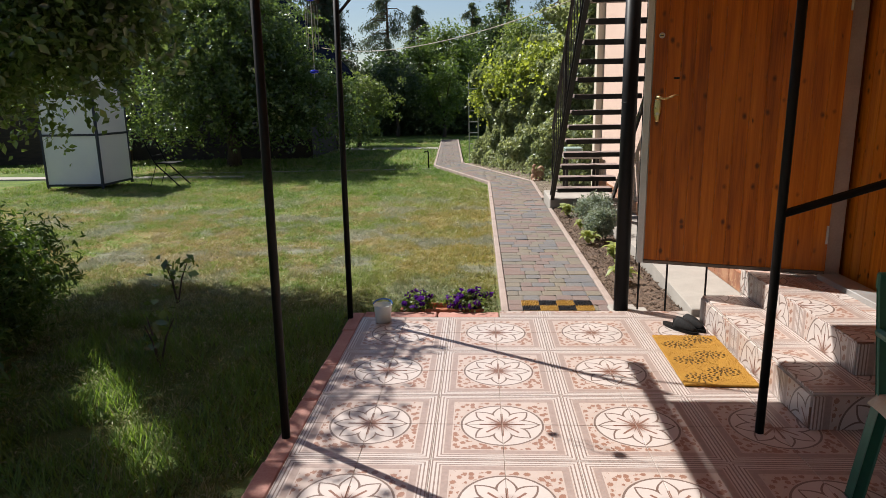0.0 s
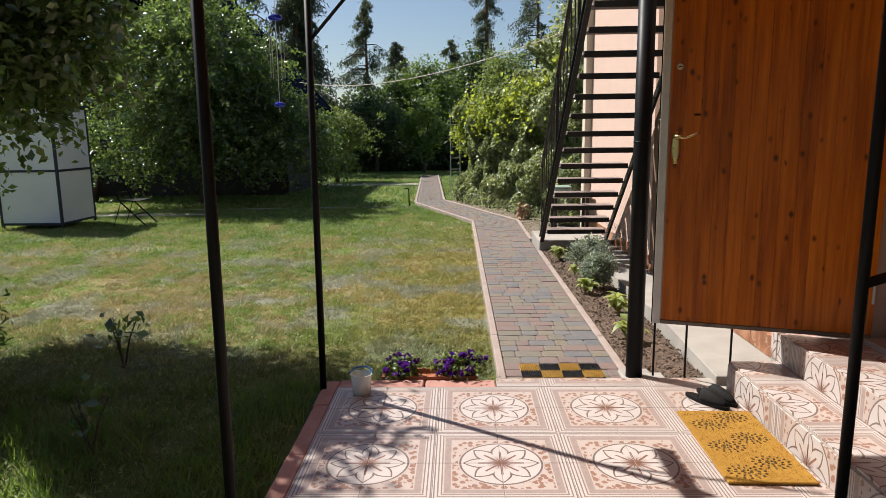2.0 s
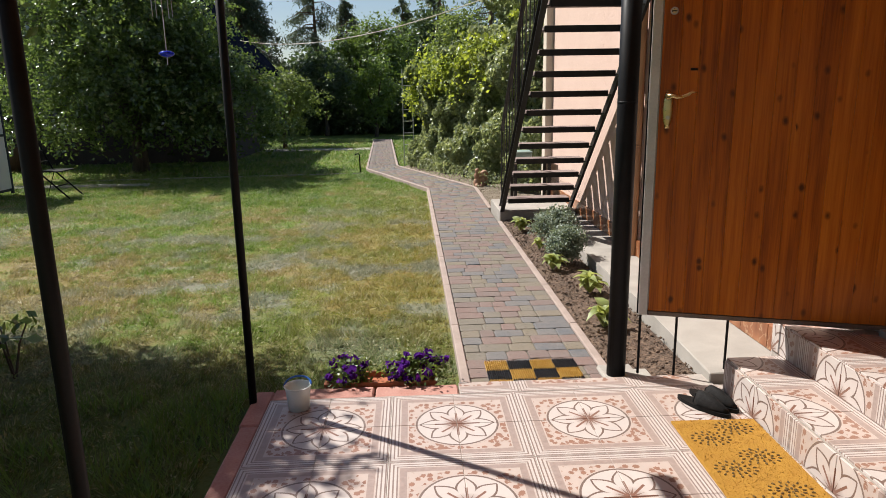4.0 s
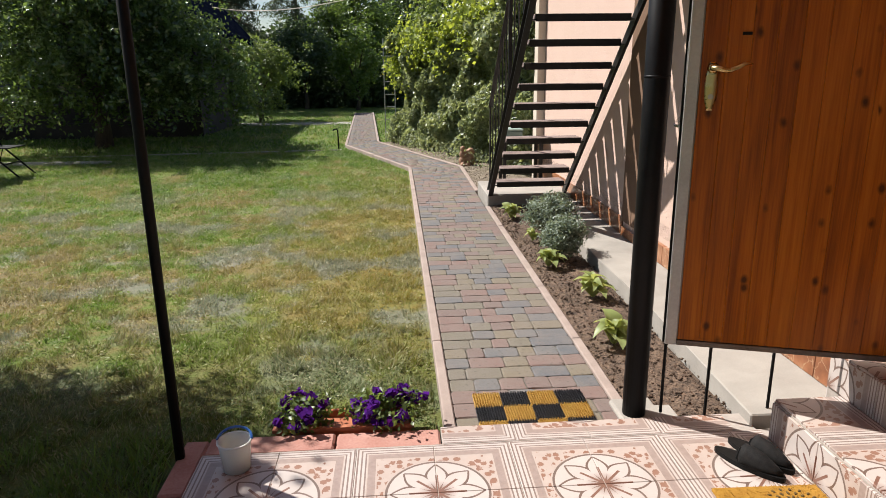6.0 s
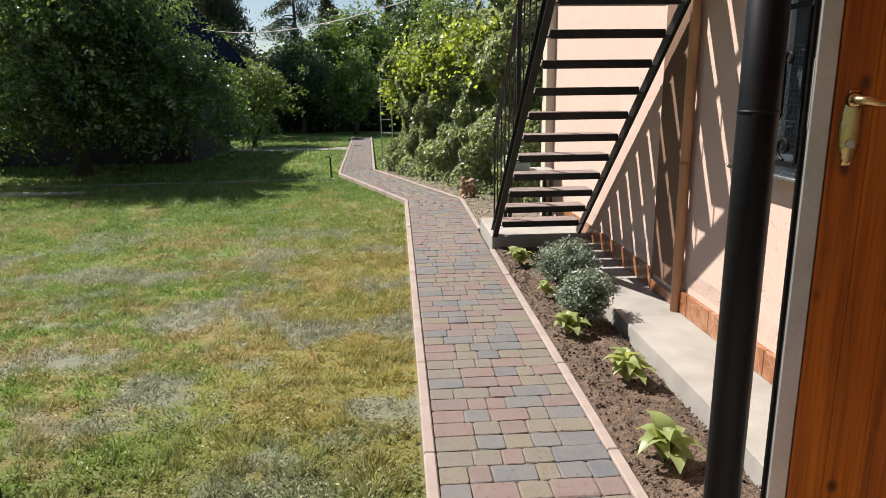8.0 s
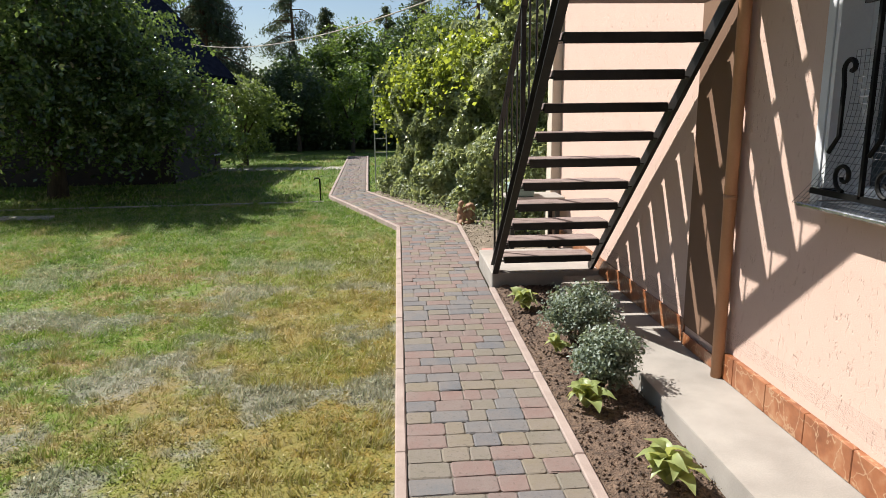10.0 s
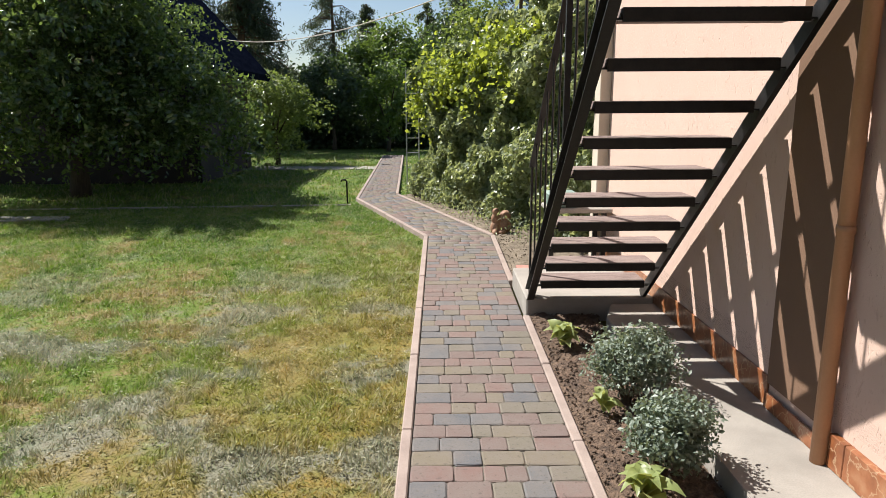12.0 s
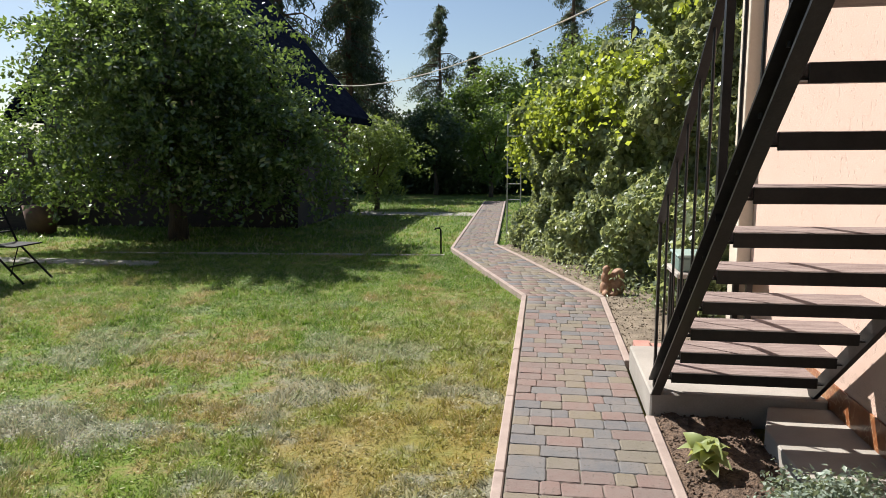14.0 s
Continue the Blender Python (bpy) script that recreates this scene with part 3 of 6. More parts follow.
spots = np.concatenate([litter(-5.5, 0.2, 2.0, 9.0, 70000, 1), litter(-7.5, 0.2, 8.0, 14.0, 60000, 1)])
tagged(leaves("clover", spots, np.tile(np.array((0, 0, 0.9)), (len(spots), 1)), 0.021, BLADES, width=0.38, spread=0.8, jitter=0.5), "clover leaves and dry clippings in the lawn", "grass", kind="stuff")


path = thing("paved_path", "path of pink, grey and ochre concrete pavers", "path", (0.56, 4.4, 0), kind="structure")
part("bedding", prism(PATH_L + PATH_R[::-1], -0.05, 0.0335), SAND, path, "sand bedding in the joints")


def kerb_run(line, sign):
    """Kerb stones about a metre long along one edge of the path."""
    for a, b in zip(line, line[1:]):
        a, b = Vector(a), Vector(b)
        d = b - a
        n = max(1, round(d.length / 0.98))
        s = Vector((d.y, -d.x)).normalized() * sign * 0.026
        for i in range(n):
            p, q = a.lerp(b, i / n) + s, a.lerp(b, (i + 1) / n) + s
            q = q - d.normalized() * 0.006
            z = 0.049 + random.uniform(-0.004, 0.004)
            part("kerb_stone", bar((p.x, p.y, z - 0.07), (q.x, q.y, z - 0.07), 0.05, 0.14, bevel=0.006), KERB, path)


kerb_run(PATH_L, -1)
kerb_run([PATH_R[0], (0.92, 9.0)], 1)
kerb_run([(0.92, 9.98), PATH_R[1], PATH_R[2], PATH_R[3]], 1)

# ---------------------------------------------------------------- house
def wall_with_openings(name, x0, x1, y0, y1, z0, z1, openings, material, label):
    """A wall along y with rectangular openings (ya, yb, za, zb)."""
    bm = bmesh.new()
    y = y0
    for ya, yb, za, zb in sorted(openings):
        box(x0, x1, y, ya, z0, z1, 0, bm)
        if za > z0:
            box(x0, x1, ya, yb, z0, za, 0, bm)
        box(x0, x1, ya, yb, zb, z1, 0, bm)
        y = yb
    box(x0, x1, y, y1, z0, z1, 0, bm)
    return whole(name, bm, material, label, "wall", kind="structure")


WX = 1.88
wall_with_openings("wall_west", WX, WX + 0.38, -3.0, 10.70, -0.05, 5.6, [(3.0, 4.16, 0.40, 2.55), (4.98, 6.20, 1.13, 2.45)], STUCCO, "peach house wall of scratched bark stucco")
whole("wall_north", box(WX, 9.5, 10.704, 11.0, -0.05, 5.6), CREAM, "cream rendered end wall of the house", "wall", kind="structure")
whole("wall_south", box(WX, 9.5, -3.3, -3.004, -0.05, 5.6), STUCCO, "peach stucco end wall of the house", "wall", kind="structure")
whole("wall_east", box(9.504, 9.8, -3.0, 10.7, -0.05, 5.6), STUCCO, "peach stucco back wall of the house", "wall", kind="structure")
whole("trim", box(WX - 0.10, WX - 0.001, 10.55, 10.76, 0.0, 5.6, 0.004), CREAM, "cream corner trim of the house", "trim", kind="structure")
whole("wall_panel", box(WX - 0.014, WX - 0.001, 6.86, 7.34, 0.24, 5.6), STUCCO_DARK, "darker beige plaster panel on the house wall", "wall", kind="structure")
roof = thing("house_roof", "dark roof over the peach house", "roof", (5.6, 4, 5.6), kind="structure")
part("roof_slab", box(1.3, 10.4, -3.9, 11.5, 5.604, 5.8), ROOF, roof)
# room behind the open door
whole("floor", box(WX, 9.5, -3.0, 10.7, 0.30, 0.398), DARK_WOOD, "dark indoor floor behind the open door", "floor", kind="structure")
whole("ceiling", box(WX + 0.38, 9.5, -3.0, 10.7, 2.7, 2.8), CREAM, "plain indoor ceiling", "ceiling", kind="structure")

whole("skirting", box(WX - 0.012, WX - 0.0005, 7.34, 10.55, 0.12, 0.27, 0.003), MARBLE, "glossy brown marble tile skirting along the wall", "skirting", kind="structure")
plinth = thing("tile_plinth", "glossy brown marble tile plinth at the wall foot", "plinth", (WX, 5.5, 0.12), kind="structure")
for i in range(9):
    y = 4.30 + i * 0.30
    y1 = min(y + 0.297, 6.80)
    if y1 > y + 0.02:
        part("plinth_tile", box(WX - 0.032, WX - 0.001, y, y1, 0.122, 0.262, 0.003), MARBLE, plinth)
part("plinth_tile", box(WX - 0.026, WX - 0.015, 6.86, 7.335, 0.122, 0.20, 0.003), MARBLE, plinth)

pipe = thing("drainpipe", "orange plastic drainpipe running down the house wall", "drainpipe", (WX - 0.05, 6.82, 0.2))
part("pipe", tube([(WX - 0.046, 6.83, 0.121), (WX - 0.046, 6.83, 5.5)], 0.031, 14), PIPE_ORANGE, pipe, smooth=True)
for z in (1.05, 2.65, 4.3):
    part("clamp", tube([(WX - 0.046, 6.83, z), (WX - 0.046, 6.83, z + 0.03)], 0.034, 14), PIPE_ORANGE, pipe, smooth=True)

# concrete apron between the bed and the wall
bm = prism([(1.40, 4.30), (1.455, 5.6), (1.45, 8.70), (1.56, 9.02), (WX, 9.02), (WX, 4.30)], -0.05, 0.12)
bmesh.ops.bevel(bm, geom=bm.edges[:], offset=0.006, segments=1, affect="EDGES")
whole("apron", bm, CONCRETE, "pale concrete apron along the house wall", "apron", kind="structure")
whole("stair_slab", box(0.95, 1.87, 9.03, 9.96, -0.05, 0.165, 0.01), CONCRETE, "worn concrete slab under the iron stair", "slab", kind="structure")


def soil_bed(name, outline, z, material, label, lumps, bump=0.035, shape=None):
    """Uneven earth inside a four-cornered outline, with clods on it."""
    (ax, ay), (bx, by), (cx, cy), (dx, dy) = outline
    n, mrows = 26, int(max(abs(cy - by), abs(dy - ay)) / 0.045) + 2
    u, v = np.meshgrid(np.linspace(0, 1, n), np.linspace(0, 1, mrows), indexing="ij")
    x = (ax * (1 - u) + bx * u) * (1 - v) + (dx * (1 - u) + cx * u) * v
    y = (ay * (1 - u) + by * u) * (1 - v) + (dy * (1 - u) + cy * u) * v
    zz = np.array([noise.noise(Vector((p * 7, q * 7, 1))) * 0.6 + noise.noise(Vector((p * 19, q * 19, 4))) * 0.4 + 0.35 * noise.noise(Vector((p * 41, q * 41, 4))) for p, q in zip(x.ravel(), y.ravel())]) * bump
    edge = np.minimum(np.minimum(u, 1 - u) * 7, 1).ravel()
    co = np.stack([x.ravel(), y.ravel(), z + zz * edge - (1 - edge) * 0.015], 1)
    i = (np.arange(n - 1)[:, None] * mrows + np.arange(mrows - 1)[None]).ravel()
    tri = np.stack([i, i + mrows, i + mrows + 1, i, i + mrows + 1, i + 1], 1).ravel()
    tagged(raw_mesh(name, co, tri, material), label, "soil", kind="structure")
    co, tri = [], []
    for i in range(lumps * 8):
        a, b = random.random(), random.random()
        px = (ax * (1 - a) + bx * a) * (1 - b) + (dx * (1 - a) + cx * a) * b
        py = (ay * (1 - a) + by * a) * (1 - b) + (dy * (1 - a) + cy * a) * b
        r = random.choice((0.003, 0.004, 0.005, 0.006, 0.008, 0.011))
        lift = (0.6 * noise.noise(Vector((px * 7, py * 7, 1))) + 0.4 * noise.noise(Vector((px * 19, py * 19, 4)))) * bump
        m = pose(px, py, z + lift + r * 0.25, random.uniform(0, 360), random.uniform(0, 360), random.uniform(0, 360))
        for k in range(6):
            v = Vector((0, 0, 0))
            v[k % 3] = r * random.uniform(0.6, 1.2) * (1 if k < 3 else -1)
            v[(k + 1) % 3] = r * random.uniform(-0.4, 0.4)
            co.append(m @ v)
        n6 = i * 6
        for sx in (0, 3):
            for sy in (1, 4):
                for sz in (2, 5):
                    tri += [n6 + sx, n6 + sy, n6 + sz] if (sx > 0) + (sy > 1) + (sz > 2) in (0, 2) else [n6 + sx, n6 + sz, n6 + sy]
    tagged(raw_mesh("clods", np.array(co), np.array(tri), material), "crumbled clods of earth on the bed", "soil", kind="stuff")


soil_bed("flower_bed", [(0.972, 4.45), (1.41, 4.41), (1.46, 9.03), (0.972, 9.03)], 0.045, SOIL, "bare brown flower bed soil beside the path", 420)
soil_bed("earth_strip", [(0.972, 9.98), (1.9, 9.97), (1.9, 12.3), (0.972, 12.10)], 0.04, DRYSOIL, "dry bare earth beside the path and hedge", 160, 0.02)
soil_bed("earth_strip", [(0.95, 12.13), (2.6, 12.1), (0.9, 16.4), (-0.36, 15.98)], 0.03, DRYSOIL, "dry bare earth under the vine hedge", 160, 0.02)
whole("pad", box(0.978, 1.15, 4.405, 4.52, -0.03, 0.064, 0.006), CONCRETE, "pale concrete pad at the porch corner", "pad", kind="structure")

# narrow pale paths on the lawn
whole("lawn_path", prism([(-4.9, 13.55), (-5.0, 13.9), (-13, 14.2), (-13, 13.7)], -0.02, 0.012), CONCRETE, "narrow pale concrete path across the lawn", "path", kind="structure")
whole("cross_path", prism([(-1.32, 21.1), (-1.36, 21.95), (-9, 22.3), (-9, 21.4)], -0.02, 0.012), CONCRETE, "pale concrete garden path to the house", "path", kind="structure")
whole("edging_strip", prism([(-1.1, 14.92), (-1.1, 15.02), (-6.5, 14.72), (-6.5, 14.62)], -0.02, 0.004), CONCRETE, "thin concrete edging strip in the lawn", "edging", kind="structure")

# ---------------------------------------------------------------- porch
PZ = 0.075
X0, Y0, T = -0.80, 4.265, 0.302
whole("porch_slab", box(-0.80, 1.87, -2.4, 4.27, -0.05, PZ - 0.0032), GROUT, "tiled porch slab", "porch", kind="structure")
whole("porch_slab_end", box(0.13, 1.41, 4.27, 4.40, -0.05, PZ - 0.0032), GROUT, "far edge of the porch slab", "porch", kind="structure")
border = thing("porch_border", "cracked pink painted concrete border of the porch", "border", (-0.85, 1.0, 0), kind="structure")
y = -2.4
while y < 4.40:
    l = random.uniform(0.42, 0.62)
    y1 = min(y + l, 4.40)
    bm = box(-0.895 + random.uniform(-0.006, 0.006), -0.803, y, y1 - 0.008, -0.05, PZ + random.uniform(-0.012, 0.0), 0.008)
    part("border_block", bm, BORDER, border)
    y = y1
part("border_block", box(-0.80, -0.30, 4.272, 4.40, -0.05, PZ - 0.006, 0.008), BORDER, border)
part("border_block", box(-0.292, 0.125, 4.272, 4.40, -0.05, PZ - 0.009, 0.008), BORDER, border)

# steps to the door: cores, clad with tiles further down
whole("porch_step", box(1.428, WX, 2.735, 4.20, PZ - 0.01, 0.235), GROUT, "core of the tiled step", "step", kind="structure")
whole("porch_landing", box(1.702, WX + 0.2, 2.93, 4.29, PZ - 0.01, 0.395), GROUT, "core of the tiled landing", "landing", kind="structure")

# canopy over the porch: posts, beams, sheet and gutter
canopy = thing("porch_canopy", "black steel porch canopy on slender posts", "canopy", (-0.87, 4.2, 0))
part("roof_sheet", box(-0.90, WX - 0.002, -2.4, 4.20, 2.56, 2.57), CANOPY.mat, canopy, "bronze translucent canopy sheet")
part("gutter", bar((-0.93, -2.4, 2.53), (-0.93, 4.66, 2.53), 0.06, 0.05), POLE, canopy, "dark gutter along the canopy edge")
for x, y in ((-0.858, 2.63), (-0.886, 4.275)):
    part("post", tube([(x, y, 0.0), (x + 0.008, y, 2.56)], 0.019, 10), BLACK, canopy, smooth=True)
part("post", tube([(-0.875, 0.2, 0.0), (-0.875, 0.2, 2.56)], 0.0165, 10), BLACK, canopy, smooth=True)
part("post", tube([(1.20, 2.70, PZ), (1.215, 2.70, 2.56)], 0.0185, 10), BLACK, canopy, smooth=True)
part("brace", tube([(-0.88, 4.275, 2.02), (-0.40, 4.275, 2.54)], 0.010, 6), BLACK, canopy)
pole = part("pole", tube([(0.968, 4.462, 0.03), (0.968, 4.462, 2.56)], 0.0485, 20), POLE, canopy, "thick glossy black support pole", smooth=True)
part("collar", tube([(0.968, 4.462, 1.462), (0.968, 4.462, 1.47)], 0.0498, 20), POLE, canopy, smooth=True)
part("footing", box(0.90, 1.09, 4.405, 4.60, -0.05, 0.062, 0.012), CONCRETE, canopy, "rough concrete footing of the pole")

handrail = thing("porch_handrail", "black steel handrail rising beside the porch steps", "handrail", (1.21, 2.70, 1.0))
part("rail", tube([(1.208, 2.70, 1.03), (1.60, 2.70, 1.152), (1.86, 2.70, 1.23)], 0.0175, 8), BLACK, handrail)

rail = thing("porch_railing", "thin black iron railing behind the open door", "railing", (1.2, 4.32, PZ))
part("top_rail", bar((1.075, 4.435, 0.86), (1.49, 4.35, 0.86), 0.02, 0.012), BLACK, rail)
for x, y in ((1.075, 4.435), (1.25, 4.395), (1.495, 4.35)):
    part("baluster", tube([(x, y, PZ if x < 1.4 else 0.08), (x, y, 0.87)], 0.0065, 6), BLACK, rail)

# ---------------------------------------------------------------- front door
hinge, free = Vector((2.078, 4.010, 0)), Vector((1.034, 4.352, 0))
LEAF_W = (free - hinge).length
door_m = Matrix.Translation((hinge.x, hinge.y, 0.428)) @ Matrix.Rotation(math.atan2(free.y - hinge.y, free.x - hinge.x), 4, "Z")
# local: x from the hinge to the free edge, y away from the viewer is negative, z up
door = thing("door_1", "open outward front door with varnished pine planks", "door", m=door_m, kind="structure")
H = 2.04
part("leaf_core", box(0, LEAF_W, -0.055, -0.012, 0, H, 0.002), METAL_TRIM, door, "grey steel door leaf", True)
part("edge_strip", box(LEAF_W - 0.042, LEAF_W + 0.001, -0.012, 0.004, 0, H, 0.002), METAL_TRIM, door, "pale steel edge strip", True)
part("bottom_strip", box(0, LEAF_W - 0.043, -0.012, 0.004, 0, 0.022, 0.002), SHADED_STEEL, door, "grey steel bottom strip", True)
part("seal", box(LEAF_W + 0.0012, LEAF_W + 0.008, -0.040, -0.020, 0, H), BLACK, door, "black rubber seal", True)
n = 13
pw = (LEAF_W - 0.046) / n
plank = mesh_of("plank", box(0.0003, pw - 0.0003, -0.012, 0.0, 0.024, H - 0.01, 0.0009), PINE)
for i in range(n):
    ob = new("plank", plank)
    ob.parent = door
    ob.location = (i * pw, 0, 0)
hx = LEAF_W - 0.085
bm = tube([(0, 0, 0.917 + 0.0086 * k) for k in range(21)], [0.0235 * min(1.0, max(0.10, math.sin(math.pi * k / 20)) ** 0.36) + 0.0007 * math.cos(k * 1.26) for k in range(21)], 12)
bmesh.ops.scale(bm, vec=(1, 0.30, 1), verts=bm.verts[:])
bmesh.ops.translate(bm, vec=(hx, 0.003, 0), verts=bm.verts[:])
handle = part("handle_plate", bm, BRASS, door, "ornate brass handle plate", True, True)
bm = tube([(hx, 0.006, 1.066), (hx, 0.040, 1.066), (hx - 0.012, 0.048, 1.065), (hx - 0.034, 0.050, 1.059), (hx - 0.056, 0.050, 1.059), (hx - 0.080, 0.049, 1.069), (hx - 0.100, 0.048, 1.081), (hx - 0.122, 0.047, 1.079)], [0.013, 0.010, 0.0095, 0.009, 0.008, 0.007, 0.0055, 0.003], 10)
part("lever", bm, BRASS, handle, "curved brass lever", True, True)
part("rose", tube([(hx, 0.006, 1.066), (hx, 0.018, 1.066)], [0.019, 0.014], 14), BRASS, handle, "domed brass lever collar", True, True)
part("lock_cylinder", tube([(hx, 0.007, 0.967), (hx, 0.018, 0.967)], 0.0095, 12), METAL_TRIM, handle, "steel lock cylinder", True)
part("keyhole_cover", box(hx - 0.120, hx - 0.088, 0.0005, 0.006, 1.176, 1.187, 0.001), BLACK, door, "dark slot in the planks", True)
ring = [(hx - 0.005 + 0.014 * math.cos(a), 0.004, 1.437 + 0.014 * math.sin(a)) for a in np.linspace(0, 2 * math.pi, 19)]
lock = part("upper_lock", tube(ring, 0.0035, 8), METAL_TRIM, door, "round steel escutcheon of the upper lock", True, True)
part("lock_face", tube([(hx - 0.005, 0.0005, 1.437), (hx - 0.005, 0.004, 1.437)], 0.0125, 14), BRASS, lock, "brass lock face", True)
part("key_slot", box(hx - 0.016, hx + 0.006, 0.0042, 0.0062, 1.4345, 1.4395), BLACK, lock, "dark key slot", True)
part("latch_plate", box(LEAF_W + 0.0013, LEAF_W + 0.0030, -0.018, -0.002, 1.00, 1.16, 0.0005), METAL_TRIM, door, "steel latch plate on the door edge", True)

df = thing("door_frame", "pale grey steel door frame in the house wall", "door frame", (2.12, 3.6, 0.4), kind="structure")
part("far_jamb", box(2.072, 2.17, 4.02, 4.159, 0.40, 2.479, 0.003), METAL_TRIM, df)
part("near_jamb", box(2.075, 2.17, 3.001, 3.08, 0.40, 2.479, 0.003), METAL_TRIM, df)
part("head", box(2.075, 2.17, 3.081, 4.018, 2.488, 2.54, 0.003), METAL_TRIM, df)
part("threshold", box(2.04, 2.17, 3.081, 4.018, 0.40, 0.436, 0.003), METAL_TRIM, df, "worn pale threshold")
for z in (0.62, 1.95):
    part("hinge", tube([(2.074, 4.010, z), (2.074, 4.010, z + 0.11)], 0.010, 8), METAL_TRIM, df)
inner = thing("door_2", "closed inner door of varnished pine planks", "door", (2.19, 3.6, 0.4), kind="structure")
plank2 = mesh_of("plank", box(0.0, 0.02, 0.0006, 0.0895, 0, 2.0, 0.0016), PINE)
for i in range(12):
    ob = new("plank", plank2)
    ob.parent = inner
    ob.location = (0.012, 3.0 - 3.6 + 0.02 + i * 0.095, 0.005)

# ---------------------------------------------------------------- iron stair
stair = thing("iron_stair", "steep black iron outdoor stair with weathered wooden treads", "staircase", (1.4, 9.1, 0.165))
RUN, RISE, NT = 0.2036, 0.1735, 15
SY, SZ = 8.93, 0.325


def nose(i):
    return SY - RUN * i, SZ + RISE * i


ytop, ztop = nose(NT)
slope = Vector((0, -RUN, RISE)).normalized()
up = Vector((0, RISE, RUN)).normalized()
for x, tall, lip in ((1.0, 0.115, 0.045), (1.795, 0.075, 0.022)):
    foot = Vector((x, 9.10, 0.168))
    head = foot + slope * ((ztop - 0.168) / slope.z)
    out = -1 if x < 1.3 else 1
    s = part("stringer", bar(foot, head, 0.008, tall, up=up), IRON, stair)
    for o in (tall / 2 - 0.005, 0.005 - tall / 2):
        c = up * o + Vector((out * lip / 2, 0, 0))
        part("flange", bar(foot + c, head + c, lip, 0.011, up=up), IRON, s)
for i in range(NT):
    y, z = nose(i)
    bm = box(1.035, 1.757, y - 0.01, y + 0.205, z - 0.038, z, 0.004)
    t = part("tread", bm, TREAD, stair, "weathered reddish wooden tread")
    part("angle", box(1.035, 1.757, y - 0.022, y - 0.011, z - 0.056, z - 0.003), IRON, t)
    part("bracket", box(1.004, 1.10, y + 0.0, y + 0.035, z - 0.046, z - 0.0385), IRON, t)
    part("bracket", box(1.70, 1.791, y + 0.0, y + 0.035, z - 0.046, z - 0.0385), IRON, t)
# landing, out of sight above
part("landing", box(1.0, WX - 0.01, ytop - 1.15, ytop + 0.06, ztop - 0.05, ztop), IRON, stair)
# railing
RX = 0.985
kink = Vector((RX, 9.13, 1.10))
rtop = Vector((RX, ytop, ztop + 0.90))
part("handrail", bar(kink, rtop, 0.040, 0.014, up=up), IRON, stair)
part("foot_post", bar((RX, 9.13, 0.166), (RX, 9.13, 1.105), 0.014, 0.03, up=(0, 1, 0)), IRON, stair)
for i in range(1, 16):
    f = i / 16
    p = kink.lerp(rtop, f)
    y = p.y
    z0 = 0.168 + (9.10 - y) * RISE / RUN + 0.05
    if i % 6 == 0:
        part("post", bar((RX, y, z0), (RX, y, p.z), 0.03, 0.03, up=(0, 1, 0)), IRON, stair)
    else:
        part("baluster", tube([(RX, y, z0), (RX, y, p.z)], 0.0065, 6), IRON, stair, "twisted iron baluster")

# ---------------------------------------------------------------- trees and hedge
tree("broad dark green cherry tree with drooping outer branches", (-6.1, 16.3, 0), 1.3, 0.15, (-0.25, 0.1, 3.0), (1.7, 1.9, 1.7), 300, 60, 0.26, 0.092, LEAF, 12, group="garden trees",
     twigs=(((-0.05, -0.1, 2.9), (2.1, 2.4, 2.4), 820, 60, 1.0), ((0.8, 0.2, 1.5), (1.8, 1.9, 1.1), 170, 50, 0.85), ((-1.25, -1.5, 1.35), (1.0, 0.8, 0.8), 90, 50, 0.85), ((2.2, -0.2, 1.5), (1.0, 1.1, 1.0), 140, 50, 0.75)),
     holes=0.12, skirt=((-3.0, -1.6, -0.6, 0.6, 2.0, 3.2), (0.50, 0.35, 0.55, 0.60, 0.45, 0.35)))
tree("leafy cherry tree overhanging the lawn", (-7.25, 4.8, 0), 1.4, 0.14, (1.85, -0.05, 3.4), (2.4, 1.8, 1.4), 640, 84, 0.26, 0.076, LEAF, 9, group="garden trees",
     extra=(((3.35, 1.0, 3.0), (0.85, 0.75, 0.6), 60), ((3.5, -0.9, 3.0), (0.9, 0.9, 0.6), 70), ((3.80, 1.12, 3.1), (0.55, 0.36, 0.40), 34)),
     twigs=(((3.95, 0.35, 2.45), (0.95, 0.65, 0.85), 400, 44, 0.42), ((3.2, 0.8, 2.22), (0.8, 0.7, 0.75), 260, 44, 0.42)),
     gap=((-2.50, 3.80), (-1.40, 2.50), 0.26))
tree("small bright green apple tree by the garden path", (-4.15, 22.9, 0), 0.8, 0.06, (-0.1, 0, 1.5), (1.2, 1.0, 0.95), 110, 45, 0.20, 0.095, LEAF_OLIVE, 6, group="garden trees", twigs=(((-0.1, 0, 1.5), (1.5, 1.2, 1.15), 130, 36, 0.5),))

